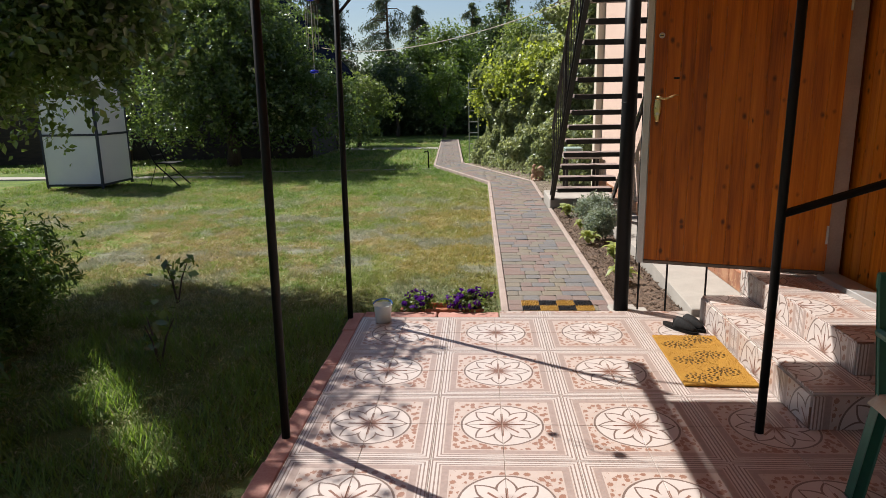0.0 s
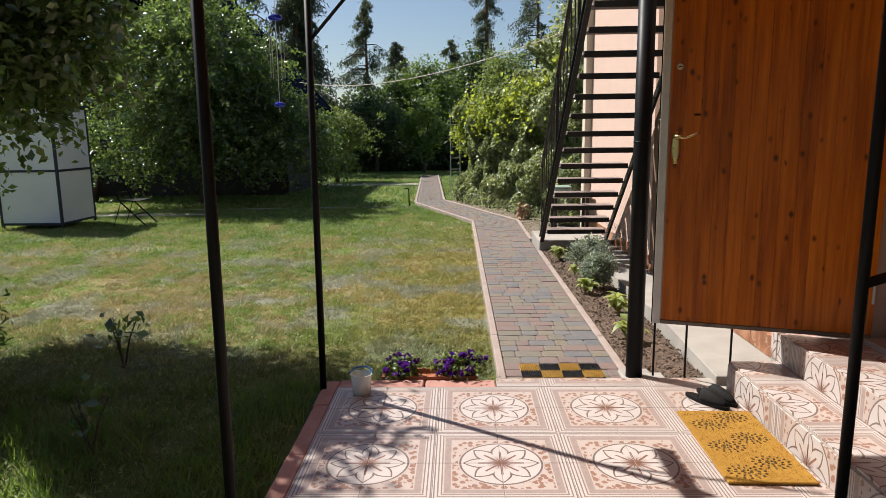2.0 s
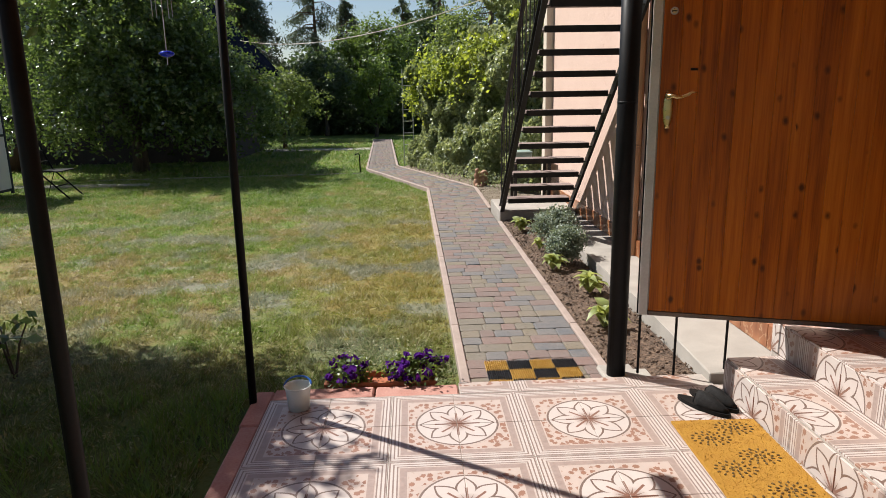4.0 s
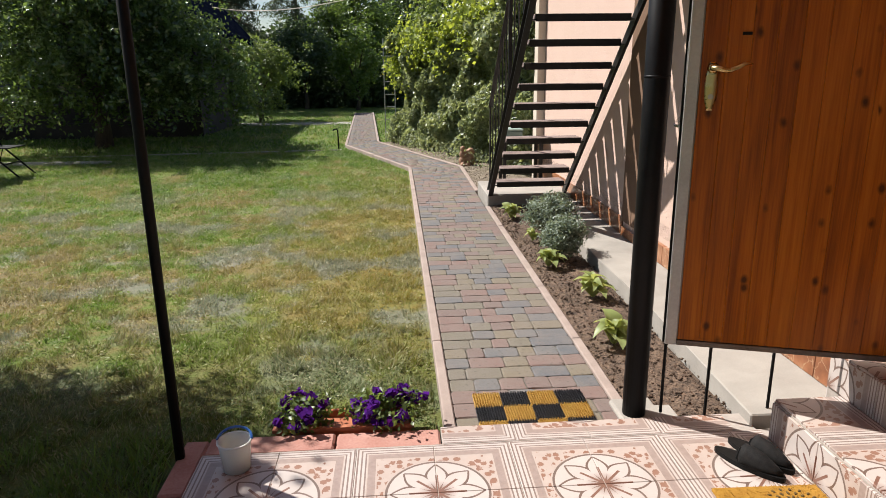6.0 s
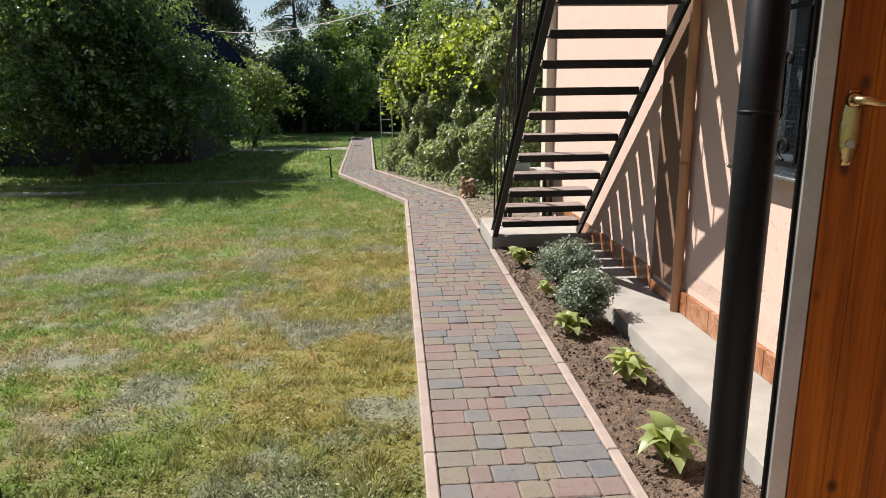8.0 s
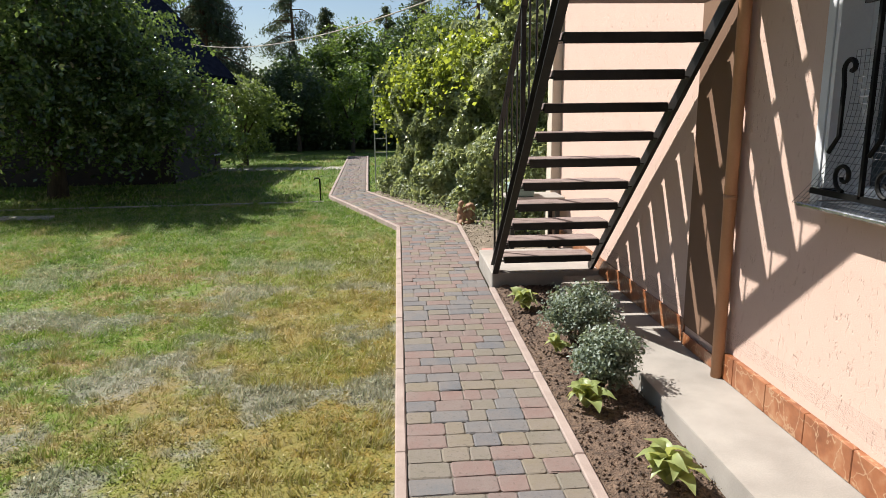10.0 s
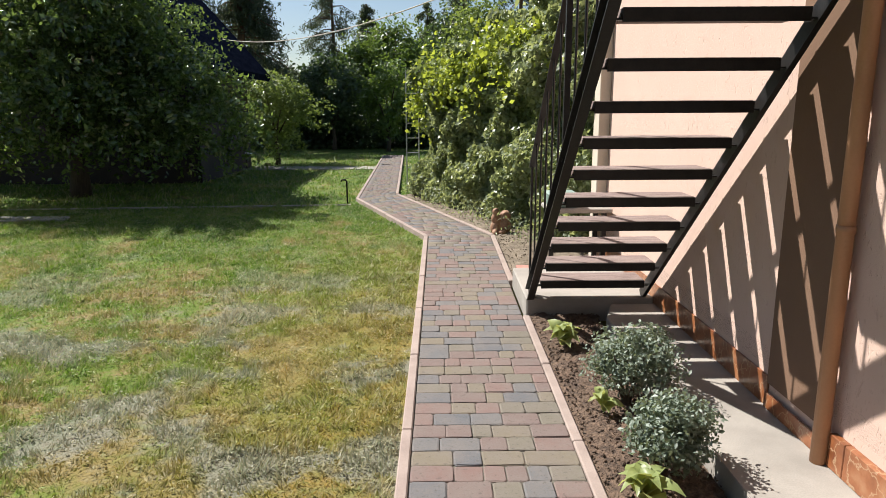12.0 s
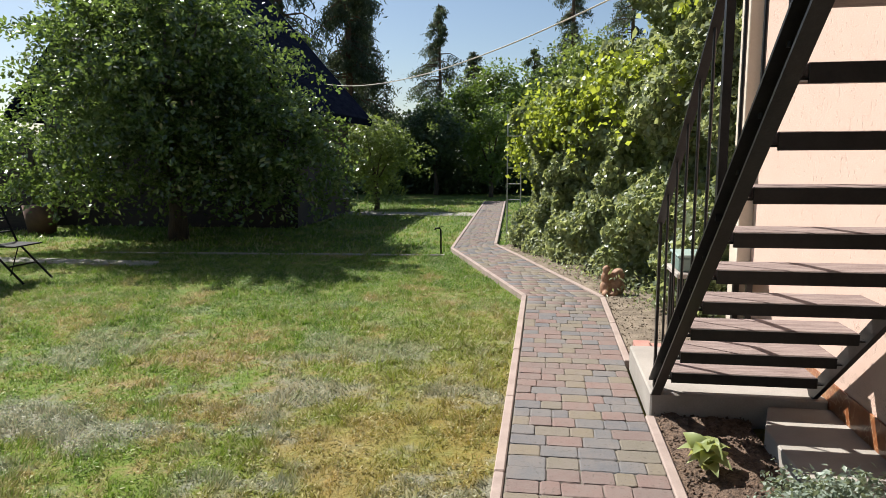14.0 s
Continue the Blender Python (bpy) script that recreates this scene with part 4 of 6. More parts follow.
# far trees
tree("rounded green deciduous tree at the garden's end", (-1.9, 33.0, 0), 1.6, 0.2, (0, 0, 3.0), (2.2, 2.0, 2.1), 420, 60, 0.40, 0.15, LEAF_FAR_BRIGHT, 8, group="far trees", holes=0.16)
tree("dark deciduous tree at the garden's end", (-4.6, 36.0, 0), 1.5, 0.2, (0, 0, 2.2), (2.2, 2.2, 1.7), 220, 46, 0.5, 0.22, LEAF_FAR, 8, group="far trees", holes=0.16)
tree("dark deciduous tree at the garden's end", (0.9, 38.0, 0), 2.0, 0.2, (0, 0, 3.6), (2.2, 2.2, 3.0), 240, 46, 0.5, 0.22, LEAF_FAR, 8, group="far trees", holes=0.16)
tree("slim young green tree near the path's end", (-1.5, 28.3, 0), 0.9, 0.07, (0, 0, 1.9), (0.95, 0.9, 1.45), 130, 45, 0.28, 0.13, LEAF_FAR_BRIGHT, 6, group="far trees", holes=0.16)
tree("dark rounded shrub tree at the garden's end", (-3.6, 29.5, 0), 0.9, 0.08, (0, 0, 2.0), (1.2, 1.1, 1.6), 120, 45, 0.30, 0.15, LEAF_FAR, 6, group="far trees")


def thicket(label, x0, x1, y0, y1, h, count, material, leaf):
    """An uneven belt of shrubs."""
    x, y = rng.uniform(x0, x1, count), rng.uniform(y0, y1, count)
    top = h * (0.8 + 0.4 * np.array([noise.noise(Vector((a * 0.55, b * 0.55, 2))) for a, b in zip(x, y)]))
    z = top * rng.uniform(0, 1, count) ** 0.8
    out = np.tile(np.array((0, -0.5, 0.7)), (count, 1))
    tagged(leaves("thicket", np.stack([x, y, z], 1), out, leaf, material), label, "shrubs", kind="stuff")


thicket("dark belt of shrubs at the garden's far end", -16, 12, 39, 42, 3.3, 30000, LEAF_FAR, 0.26)
thicket("dark low shrubs under the far trees", -9, 1.8, 29.5, 33.5, 2.0, 26000, LEAF_FAR, 0.20)
thicket("dark far wood behind the garden", -45, 40, 60, 66, 5.5, 30000, LEAF_FAR, 0.5)
thicket("rambling shrubs on the fence beside the old house", -15, -10.8, 17.5, 19.0, 2.7, 11000, LEAF_FAR_BRIGHT, 0.13)
thicket("tall dark shrubs along the garden boundary", -17, -14.2, 8, 26, 2.7, 20000, LEAF_FAR, 0.20)


def pine(label, at, h, r, z0, spread, n, group="tall pines", material=None, leaf=0.24):
    """A tall conifer: bare tapering trunk, tiers of drooping boughs."""
    t = thing("pine_tree", label, "tree", at, group)
    part("trunk", tube([(0, 0, -0.1), (0.1, 0, h * 0.5), (0, 0.1, h)], [r, r * 0.7, r * 0.15], 9), PINE_BARK, t, local=True, smooth=True)
    pts = []
    for i in range(n):
        f = (i + rng.uniform(0, 0.9)) / n
        z = z0 + (h - z0) * f
        a = rng.uniform(0, 2 * math.pi)
        ragged = 0.75 + 0.7 * noise.noise(Vector((at[0], z * 0.55, math.cos(a))))
        reach = spread * (1.05 - f) ** 0.6 * rng.uniform(0.45, 1.1) * max(0.3, ragged)
        k = 170
        s = 0.34 + 0.66 * rng.uniform(0, 1, k) ** 0.8
        tuft = np.round(s * 5) / 5 + rng.normal(0, 0.035, k)
        wide = 0.10 + 0.07 * reach
        pts.append(np.stack([np.cos(a) * tuft * reach + rng.normal(0, wide, k), np.sin(a) * tuft * reach + rng.normal(0, wide, k), z - 0.40 * s * s * reach - np.abs(rng.normal(0, 0.24, k))], 1))
        part("bough", tube([(0, 0, z), (math.cos(a) * reach * 0.5, math.sin(a) * reach * 0.5, z - 0.02 * reach), (math.cos(a) * reach, math.sin(a) * reach, z - 0.3 * reach)], [0.05, 0.035, 0.012], 4), PINE_BARK, t, local=True)
    p = np.concatenate(pts)
    leaves("needles", p, np.tile(np.array((0, 0, 0.3)), (len(p), 1)), leaf, material or NEEDLE, t, width=0.22, droop=1.6)
    return t


for x, y, h, z0, s in ((-7.3, 31, 10.6, 2.0, 2.7), (-9.6, 30, 11.5, 2.0, 3.2), (-7.9, 35, 11.0, 1.5, 2.5), (-12.5, 33, 11.5, 2, 3.2)):
    pine("tall dark drooping conifer behind the neighbouring house", (x, y, 0), h, 0.18, z0, s, 95)
for x, y, h, z0, s in ((-6.7, 50, 11.2, 3.0, 2.5), (-5.0, 56, 9.0, 3.5, 2.3), (1.7, 44, 15, 3.0, 2.6), (5.6, 50, 17, 4.0, 3.2), (-0.6, 58, 9.4, 2.0, 2.8), (8.5, 52, 18, 4.0, 3.4)):
    pine("tall slim pine far behind the garden", (x, y, 0), h, 0.17, z0, s, 52)


def vine_hedge():
    """Vines climbing a wire fence that follows the bend of the path."""
    t = thing("vine_hedge", "tall hedge of vines climbing a wire fence", "hedge", (0.6, 13, 0))
    line = [(1.74, 10.9), (1.16, 12.6), (-0.10, 16.3)]
    segs = [(Vector(a), Vector(b)) for a, b in zip(line, line[1:])]
    total = sum((b - a).length for a, b in segs)
    pts, outs = [], []
    n = 72000
    for a, b in segs:
        d = (b - a).normalized()
        side = Vector((d.y, -d.x))
        k = int(n * (b - a).length / total)
        f = rng.uniform(0, 1, k)
        px, py = a.x + (b.x - a.x) * f, a.y + (b.y - a.y) * f
        top = np.interp(py, [10.9, 12.6, 14.5, 16.3], [3.5, 2.75, 2.25, 1.95]) + 0.3 * np.array([noise.noise(Vector((q * 1.3, 0, 5))) for q in py])
        z = top * rng.uniform(0.01, 1, k) ** 0.85
        lump = np.array([noise.noise(Vector((u * 1.7, v * 1.7, w * 1.7))) for u, v, w in zip(px, py, z)])
        fine = np.array([noise.noise(Vector((u * 4.5, v * 4.5, w * 4.5))) for u, v, w in zip(px, py, z)])
        depth = rng.uniform(0, 1.0, k) ** 2 * 0.8 + 0.06 - lump * 0.46 - fine * 0.17
        full = lump + 0.7 * fine > -0.40
        pts.append(np.stack([px + side.x * depth, py + side.y * depth, z], 1)[full])
        outs.append(np.tile(np.array((-side.x * 0.8, -side.y * 0.8, 0.45)), (int(full.sum()), 1)))
        m = max(2, round((b - a).length / 1.3))
        for i in range(m + 1):
            q = a.lerp(b, i / m) + side * 0.40
            part("fence_post", tube([(q.x, q.y, 0), (q.x, q.y, 1.85)], 0.016, 6), IRON, t)
    p, o = np.concatenate(pts), np.concatenate(outs)
    org = np.array((0.6, 13, 0))
    leaves("vine_leaves", p, o, 0.070, VINE, t, width=0.8, spread=1.0, droop=0.9, at=org)
    # bright grape shoots high up
    k = 6500
    y = rng.uniform(11.3, 16.2, k)
    x = np.interp(y, [10.9, 12.6, 16.3], [1.74, 1.16, -0.10])
    z = np.interp(y, [11, 14.5, 16.3], [2.45, 1.95, 1.6]) + rng.normal(0, 0.25, k)
    near = np.array([noise.noise(Vector((a * 2.1, b * 2.1, c * 2.1))) for a, b, c in zip(x, y, z)]) > 0.10
    g = np.stack([x - 0.05 + rng.normal(0, 0.10, k), y, z], 1)[near]
    leaves("grape_leaves", g, np.tile(np.array((-0.7, -0.4, 0.5)), (len(g), 1)), 0.066, GRAPE, t, width=0.95, droop=0.8, at=org)
    # low weeds at its foot
    k = 1300
    y = rng.uniform(11.4, 16.6, k)
    x = np.interp(y, [10.9, 12.6, 16.3], [1.60, 1.06, -0.20]) + rng.normal(0, 0.10, k)
    z = rng.uniform(0.02, 0.35, k) ** 1.2
    leaves("weed_growth", np.stack([x, y, z], 1), np.tile(np.array((-0.4, -0.4, 0.6)), (k, 1)), 0.05, VINE, t, width=0.4, droop=-0.8, at=org)
    return t


vine_hedge()
tree("tall leafy vine-covered shrub by the house corner", (2.55, 12.4, 0), 1.6, 0.08, (0, 0.3, 3.0), (1.2, 1.4, 2.0), 240, 55, 0.26, 0.10, VINE, 7, group="garden trees")
tree("autumn-tinged apple tree behind the hedge", (1.15, 18.2, 0), 1.4, 0.09, (0, 0, 2.55), (0.75, 0.9, 1.25), 110, 50, 0.22, 0.085, LEAF_OLIVE, 7, group="garden trees")

# ---------------------------------------------------------------- lawn things
CABIN_WHITE = plain("cool_white_panel", (0.80, 0.82, 0.93), (0.88, 0.90, 0.98), 3, 0.5, 0, 0.05)
cab = thing("garden_cabin", "white panelled garden cabin with dark blue frame", "cabin", (-7.44, 12.34, 0))
bx0, bx1, by0, by1, bh = -7.98, -6.90, 11.80, 12.88, 2.05
for nm, a in (("wall_panel", (bx0 + 0.03, bx1 - 0.03, by0 + 0.012, by0 + 0.03)), ("wall_panel", (bx0 + 0.03, bx1 - 0.03, by1 - 0.03, by1 - 0.012)), ("wall_panel", (bx1 - 0.03, bx1 - 0.012, by0 + 0.03, by1 - 0.03)), ("wall_panel", (bx0 + 0.012, bx0 + 0.03, by0 + 0.03, by1 - 0.03))):
    part(nm, box(*a, 0.10, bh), CABIN_WHITE, cab)
for x in (bx0, bx1 - 0.04):
    for y in (by0, by1 - 0.04):
        part("frame_post", box(x, x + 0.04, y, y + 0.04, 0.02, bh + 0.02), BLUE_FRAME, cab)
for z in (0.07, 0.98, bh):
    part("frame_rail", box(bx0 + 0.04, bx1 - 0.04, by0 - 0.002, by0 + 0.034, z, z + 0.04), BLUE_FRAME, cab)
    part("frame_rail", box(bx1 - 0.034, bx1 + 0.002, by0 + 0.04, by1 - 0.04, z, z + 0.04), BLUE_FRAME, cab)
part("cabin_roof", box(bx0 - 0.05, bx1 + 0.05, by0 - 0.05, by1 + 0.05, bh + 0.042, bh + 0.07), BLUE_FRAME, cab)

chair = thing("folding_chair", "folding black metal garden chair on the lawn", "chair", (-5.9, 12.4, 0))
for y in (12.15, 12.60):
    part("leg", tube([(-5.62, y, 0), (-6.06, y, 0.44), (-6.24, y, 0.88)], 0.013, 6), BLACK, chair)
    part("rear_leg", tube([(-6.20, y, 0), (-6.03, y, 0.44)], 0.007, 6), BLACK, chair)
for x, z in ((-5.82, 0.20), (-6.12, 0.58), (-6.18, 0.74), (-6.24, 0.88)):
    part("crossbar", tube([(x, 12.15, z), (x, 12.60, z)], 0.011, 6), BLACK, chair)
part("seat", box(-6.08, -5.70, 12.16, 12.59, 0.432, 0.448, 0.004), BLACK, chair)

tap = thing("garden_tap", "black standpipe garden tap beside the path", "tap", (-1.165, 15.08, 0))
part("standpipe", tube([(-1.165, 15.08, -0.02), (-1.165, 15.08, 0.36), (-1.185, 15.08, 0.385), (-1.24, 15.08, 0.385), (-1.255, 15.08, 0.36)], 0.013, 8), BLACK, tap, smooth=True)
part("tap_lever", bar((-1.19, 15.08, 0.402), (-1.12, 15.08, 0.415), 0.018, 0.006), BLACK, tap)

# statue by the hedge: plain shape
bm = bmesh.new()
for x, y, z, rx, ry, rz in ((1.00, 12.33, 0.09, 0.065, 0.06, 0.09), (1.00, 12.33, 0.20, 0.055, 0.05, 0.07), (1.00, 12.32, 0.285, 0.042, 0.042, 0.048), (1.11, 12.35, 0.11, 0.085, 0.07, 0.11), (1.12, 12.35, 0.23, 0.07, 0.06, 0.07), (0.99, 12.26, 0.04, 0.04, 0.05, 0.04), (1.08, 12.26, 0.04, 0.04, 0.05, 0.04)):
    bmesh.ops.create_icosphere(bm, subdivisions=2, radius=1.0, matrix=Matrix.Translation((x, y, z)) @ Matrix.Diagonal((rx, ry, rz, 1)))
for v in bm.verts:
    v.co += Vector((noise.noise(v.co * 22), noise.noise(v.co * 22 + Vector((5, 0, 0))), 0)) * 0.012
STATUE = plain("painted_clay", (0.26, 0.12, 0.06), (0.50, 0.30, 0.18), 20, 0.7, 0, 0.3)
statue = whole("statue", bm, STATUE, "small weathered terracotta garden statue by the hedge", "statue", smooth=True)
fused = statue.modifiers.new("fused", "REMESH")
fused.mode, fused.voxel_size, fused.use_smooth_shade = "VOXEL", 0.011, True

# metal ladder at the hedge's end
lad = thing("ladder", "pale metal ladder standing against the vine hedge", "ladder", (-0.18, 16.45, 0))
for x in (-0.26, -0.04):
    part("rail", tube([(x, 16.42, 0), (x, 16.50, 2.12)], 0.011, 6), METAL_TRIM, lad)
for i in range(8):
    z = 0.2 + i * 0.26
    part("rung", tube([(-0.26, 16.42 + z * 0.037, z), (-0.04, 16.42 + z * 0.037, z)], 0.008, 6), METAL_TRIM, lad)

# overhead wire
bm = bmesh.new()
a, b = Vector((-4.9, 21.0, 3.15)), Vector((1.86, 10.75, 3.12))
pts = [a.lerp(b, i / 20) - Vector((0, 0, 0.42 * 4 * (i / 20) * (1 - i / 20))) for i in range(21)]
tube(pts, 0.008, 6, bm)
whole("overhead_wire", bm, CREAM, "pale overhead wire sagging between the houses", "cable")

# neighbouring house behind the cherry tree
nh = thing("neighbour_house", "low old house with a steep dark roof", "house", (-7.5, 20, 0))
HX0, HX1, HY0, HY1 = -10.2, -4.62, 18.3, 22.0
bm = bmesh.new()
box(HX0, HX1, HY0, HY1, 0, 2.35, 0, bm)
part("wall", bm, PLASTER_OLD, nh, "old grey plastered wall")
bm = bmesh.new()
xm = (HX0 + HX1) / 2
out = [(HX0 - 0.5, 2.2), (xm, 5.95), (HX1 + 0.5, 2.2), (HX1 + 0.5, 2.36), (xm, 6.15), (HX0 - 0.5, 2.36)]
v0 = [bm.verts.new((x, HY0 - 0.5, z)) for x, z in out]
v1 = [bm.verts.new((x, HY1 + 0.5, z)) for x, z in out]
for i in range(6):
    j = (i + 1) % 6
    bm.faces.new((v0[i], v0[j], v1[j], v1[i]))
for v in (v0, v1):
    bm.faces.new((v[0], v[1], v[4], v[5]))
    bm.faces.new((v[1], v[2], v[3], v[4]))
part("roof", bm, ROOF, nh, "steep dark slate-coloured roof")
bm = bmesh.new()
vs = [bm.verts.new(p) for p in ((HX0, HY0, 2.35), (HX1, HY0, 2.35), (xm, HY0, 5.85))]
ws = [bm.verts.new((v.co.x, HY0 + 0.2, v.co.z)) for v in vs]
bm.faces.new(vs)
bm.faces.new(ws[::-1])
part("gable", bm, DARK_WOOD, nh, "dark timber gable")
for x in (-9.5, -7.2):
    w = part("window", box(x, x + 1.1, HY0 - 0.03, HY0 - 0.002, 0.95, 2.0), BLUE_FRAME, nh)
    for k in (0, 1):
        part("window_frame", box(x + k * 0.56, x + 0.54 + k * 0.56, HY0 - 0.05, HY0 - 0.031, 0.95, 1.0), WHITE, w)
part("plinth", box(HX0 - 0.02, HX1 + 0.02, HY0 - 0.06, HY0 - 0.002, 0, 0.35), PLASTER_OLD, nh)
whole("garden_fence", box(-14.0, -9.7, 17.3, 17.34, 0, 1.75), DARK_WOOD, "dark board fence beside the old house", "fence", kind="structure")
whole("boundary_fence", box(-14.1, -14.04, 4, 17.2, 0, 1.75), DARK_WOOD, "dark board fence along the garden boundary", "fence", kind="structure")

# pot and small table by the apple tree
bm = tube([(-9.3, 16.9, 0), (-9.3, 16.9, 0.55)], [0.24, 0.31], 14)
whole("flower_pot", bm, plain("clay_pot", (0.10, 0.05, 0.03), (0.17, 0.09, 0.06), 8, 0.85), "brown clay pot under the cherry tree", "pot", smooth=True)
bench = thing("garden_bench", "small pale garden bench near the apple tree", "bench", (-4.9, 21.6, 0))
part("seat", box(-5.4, -4.5, 21.45, 21.8, 0.38, 0.42), WHITE, bench)
for x in (-5.3, -4.65):
    part("leg", box(x, x + 0.06, 21.5, 21.76, 0.0, 0.379), DARK_WOOD, bench)


# ---------------------------------------------------------------- plants near the path
def shrub(name, label, at, centre, radii, clumps, per, clump, leaf, material, category="shrub", group="", stems=5, width=0.55, droop=0.2, stem_mat=None):
    t = thing(name, label, category, at, group)
    for i in range(stems):
        a = i * 2 * math.pi / stems + 0.4
        part("stem", tube([(0, 0, -0.03), (math.cos(a) * radii[0] * 0.3, math.sin(a) * radii[1] * 0.3, centre[2] * 0.7), (math.cos(a) * radii[0] * 0.65, math.sin(a) * radii[1] * 0.65, centre[2] + radii[2] * 0.3)], [0.008, 0.006, 0.003], 5), stem_mat or BARK, t, local=True)
    p, o = crown_points(centre, radii, clumps, per, clump)
    ok = p[:, 2] > 0.02
    leaves("foliage", p[ok], o[ok], leaf, material, t, width=width, droop=droop)
    return t


for x, y, r, h in ((1.27, 7.55, 0.25, 0.40), (1.22, 6.86, 0.165, 0.34)):
    shrub("chrysanthemum", "bushy grey-green chrysanthemum in the flower bed", (x, y, 0.04), (0.03, 0, h * 0.62), (r, r, h * 0.46), 210, 26, 0.036, 0.024, MUM, "plant", "bed plants", 7)


def leaf_blade(length, width, arch):
    """A broad arching leaf with a sunk midrib, from its stalk outwards along x."""
    bm = bmesh.new()
    rows = []
    for i in range(7):
        f = i / 6
        w = width * math.sin(math.pi * min(1, f * 0.93 + 0.07)) ** 0.8 * (1 - 0.15 * f) if i < 6 else 0.001
        x, z = length * f, arch * math.sin(f * 2.4) - 0.55 * arch * f * f
        rows.append([bm.verts.new((x, s * w / 2, z + abs(s) * w * 0.18 + (0.004 if i % 2 and s else 0))) for s in (-1, 0, 1)])
    for a, b in zip(rows, rows[1:]):
        for k in (0, 1):
            bm.faces.new((a[k], a[k + 1], b[k + 1], b[k]))
    return mesh_of("leaf", bm, HOSTA, True)


HOSTA_LEAVES = [leaf_blade(0.15, 0.095, 0.075), leaf_blade(0.12, 0.085, 0.085), leaf_blade(0.16, 0.10, 0.06)]


def hosta(at, n, scale):
    t = thing("hosta", "yellow-green hosta with broad leaves in the bed", "plant", at, "bed plants")
    for i in range(n):
        a = i * 137.5 + random.uniform(-20, 20)
        ob = new("leaf", HOSTA_LEAVES[i % 3])
        ob.parent = t
        s = scale * random.uniform(0.75, 1.15)
        ob.matrix_basis = Matrix.Translation((0, 0, 0.01 + 0.035 * (i / n))) @ Matrix.Rotation(radians(a), 4, "Z") @ Matrix.Rotation(radians(-4 - 42 * i / n), 4, "Y") @ Matrix.Rotation(radians(random.uniform(-25, 25)), 4, "X") @ Matrix.Diagonal((s, s, s, 1))
    return t


for x, y, n, s in ((1.12, 5.20, 16, 1.05), (1.225, 5.96, 15, 1.0), (1.09, 8.35, 17, 0.95), (1.12, 7.42, 8, 0.7), (1.09, 6.66, 14, 0.9)):
    hosta((x, y, 0.045), n, s)

for x, y, h in ((-2.36, 4.85, 0.42), (-1.90, 3.60, 0.36)):
    shrub("rose_sapling", "small dark-leaved rose sapling in the lawn", (x, y, 0), (0, 0, h * 0.65), (0.16, 0.16, h * 0.4), 12, 3, 0.05, 0.075, LEAF, "plant", "lawn saplings", 3, 0.6)
shrub("juniper", "feathery green juniper bush at the lawn's edge", (-3.15, 3.75, 0), (0, 0, 0.45), (0.62, 0.8, 0.50), 230, 60, 0.10, 0.06, BARE, "shrub", "", 6, 0.25, -0.4)
shrub("juniper", "feathery green juniper bush at the lawn's edge", (-2.65, 2.45, 0), (0, 0, 0.30), (0.5, 0.6, 0.33), 170, 60, 0.10, 0.06, BARE, "shrub", "", 6, 0.25, -0.4)

# tall lush grass in the shade beside the porch
TALL = leaf_material("tall_grass", (0.045, 0.10, 0.015), (0.16, 0.26, 0.05), 0.5, 0.35)
k = 9000
gx, gy = rng.uniform(-2.6, -0.93, k), rng.uniform(1.5, 4.5, k)
den = np.array([noise.noise(Vector((a * 2.3, b * 2.3, 7))) for a, b in zip(gx, gy)]) > -0.05
gx, gy = gx[den], gy[den]
k = len(gx)
hh, la = rng.uniform(0.06, 0.15, k), rng.uniform(0, 2 * math.pi, k)
p = np.stack([gx, gy, np.full(k, -0.012)], 1)
wv = np.stack([np.cos(la + 1.5), np.sin(la + 1.5), np.zeros(k)], 1) * 0.004
tip = p + np.stack([np.cos(la) * hh * 0.7, np.sin(la) * hh * 0.7, hh], 1)
tagged(raw_mesh("tall_grass", np.stack([p - wv, p + wv, tip], 1).reshape(-1, 3), np.arange(k * 3), TALL), "longer uncut grass beside the porch", "grass", kind="stuff")

# ---------------------------------------------------------------- porch things
TERRA = plain("terracotta_plastic", (0.42, 0.12, 0.05), (0.52, 0.18, 0.08), 6, 0.55, 0, 0.05)
pl = thing("flower_planter", "terracotta planter full of violet petunias", "planter", (-0.27, 4.53, 0))
bm = bmesh.new()
ring = []
for w, l, z in ((0.055, 0.26, -0.01), (0.072, 0.285, 0.058), (0.080, 0.292, 0.058), (0.080, 0.292, 0.074), (0.066, 0.278, 0.074), (0.060, 0.27, 0.045)):
    ring.append([bm.verts.new((-0.27 + sx * l, 4.51 + sy * w, z)) for sx, sy in ((-1, -1), (1, -1), (1, 1), (-1, 1))])
bm.faces.new(ring[0])
bm.faces.new(ring[-1])
for a, b in zip(ring, ring[1:]):
    for k in range(4):
        bm.faces.new((a[k], a[(k + 1) % 4], b[(k + 1) % 4], b[k]))
part("trough", bm, TERRA, pl)
for cx, rx, n in ((-0.45, 0.13, 42), (-0.10, 0.19, 52)):
    p, o = crown_points((cx, 4.51, 0.105), (rx, 0.13, 0.085), n, 16, 0.030)
    leaves("petunia_foliage", p, o, 0.030, LEAF_OLIVE, pl, at=(-0.27, 4.53, 0))
    p, o = crown_points((cx, 4.495, 0.130), (rx * 0.95, 0.13, 0.085), n // 2 + 6, 15, 0.013, 0.75)
    leaves("petunia_blossom", p, o + np.array((0, -0.4, 0.2)), 0.027, PETAL, pl, width=1.1, spread=0.6, at=(-0.27, 4.53, 0))

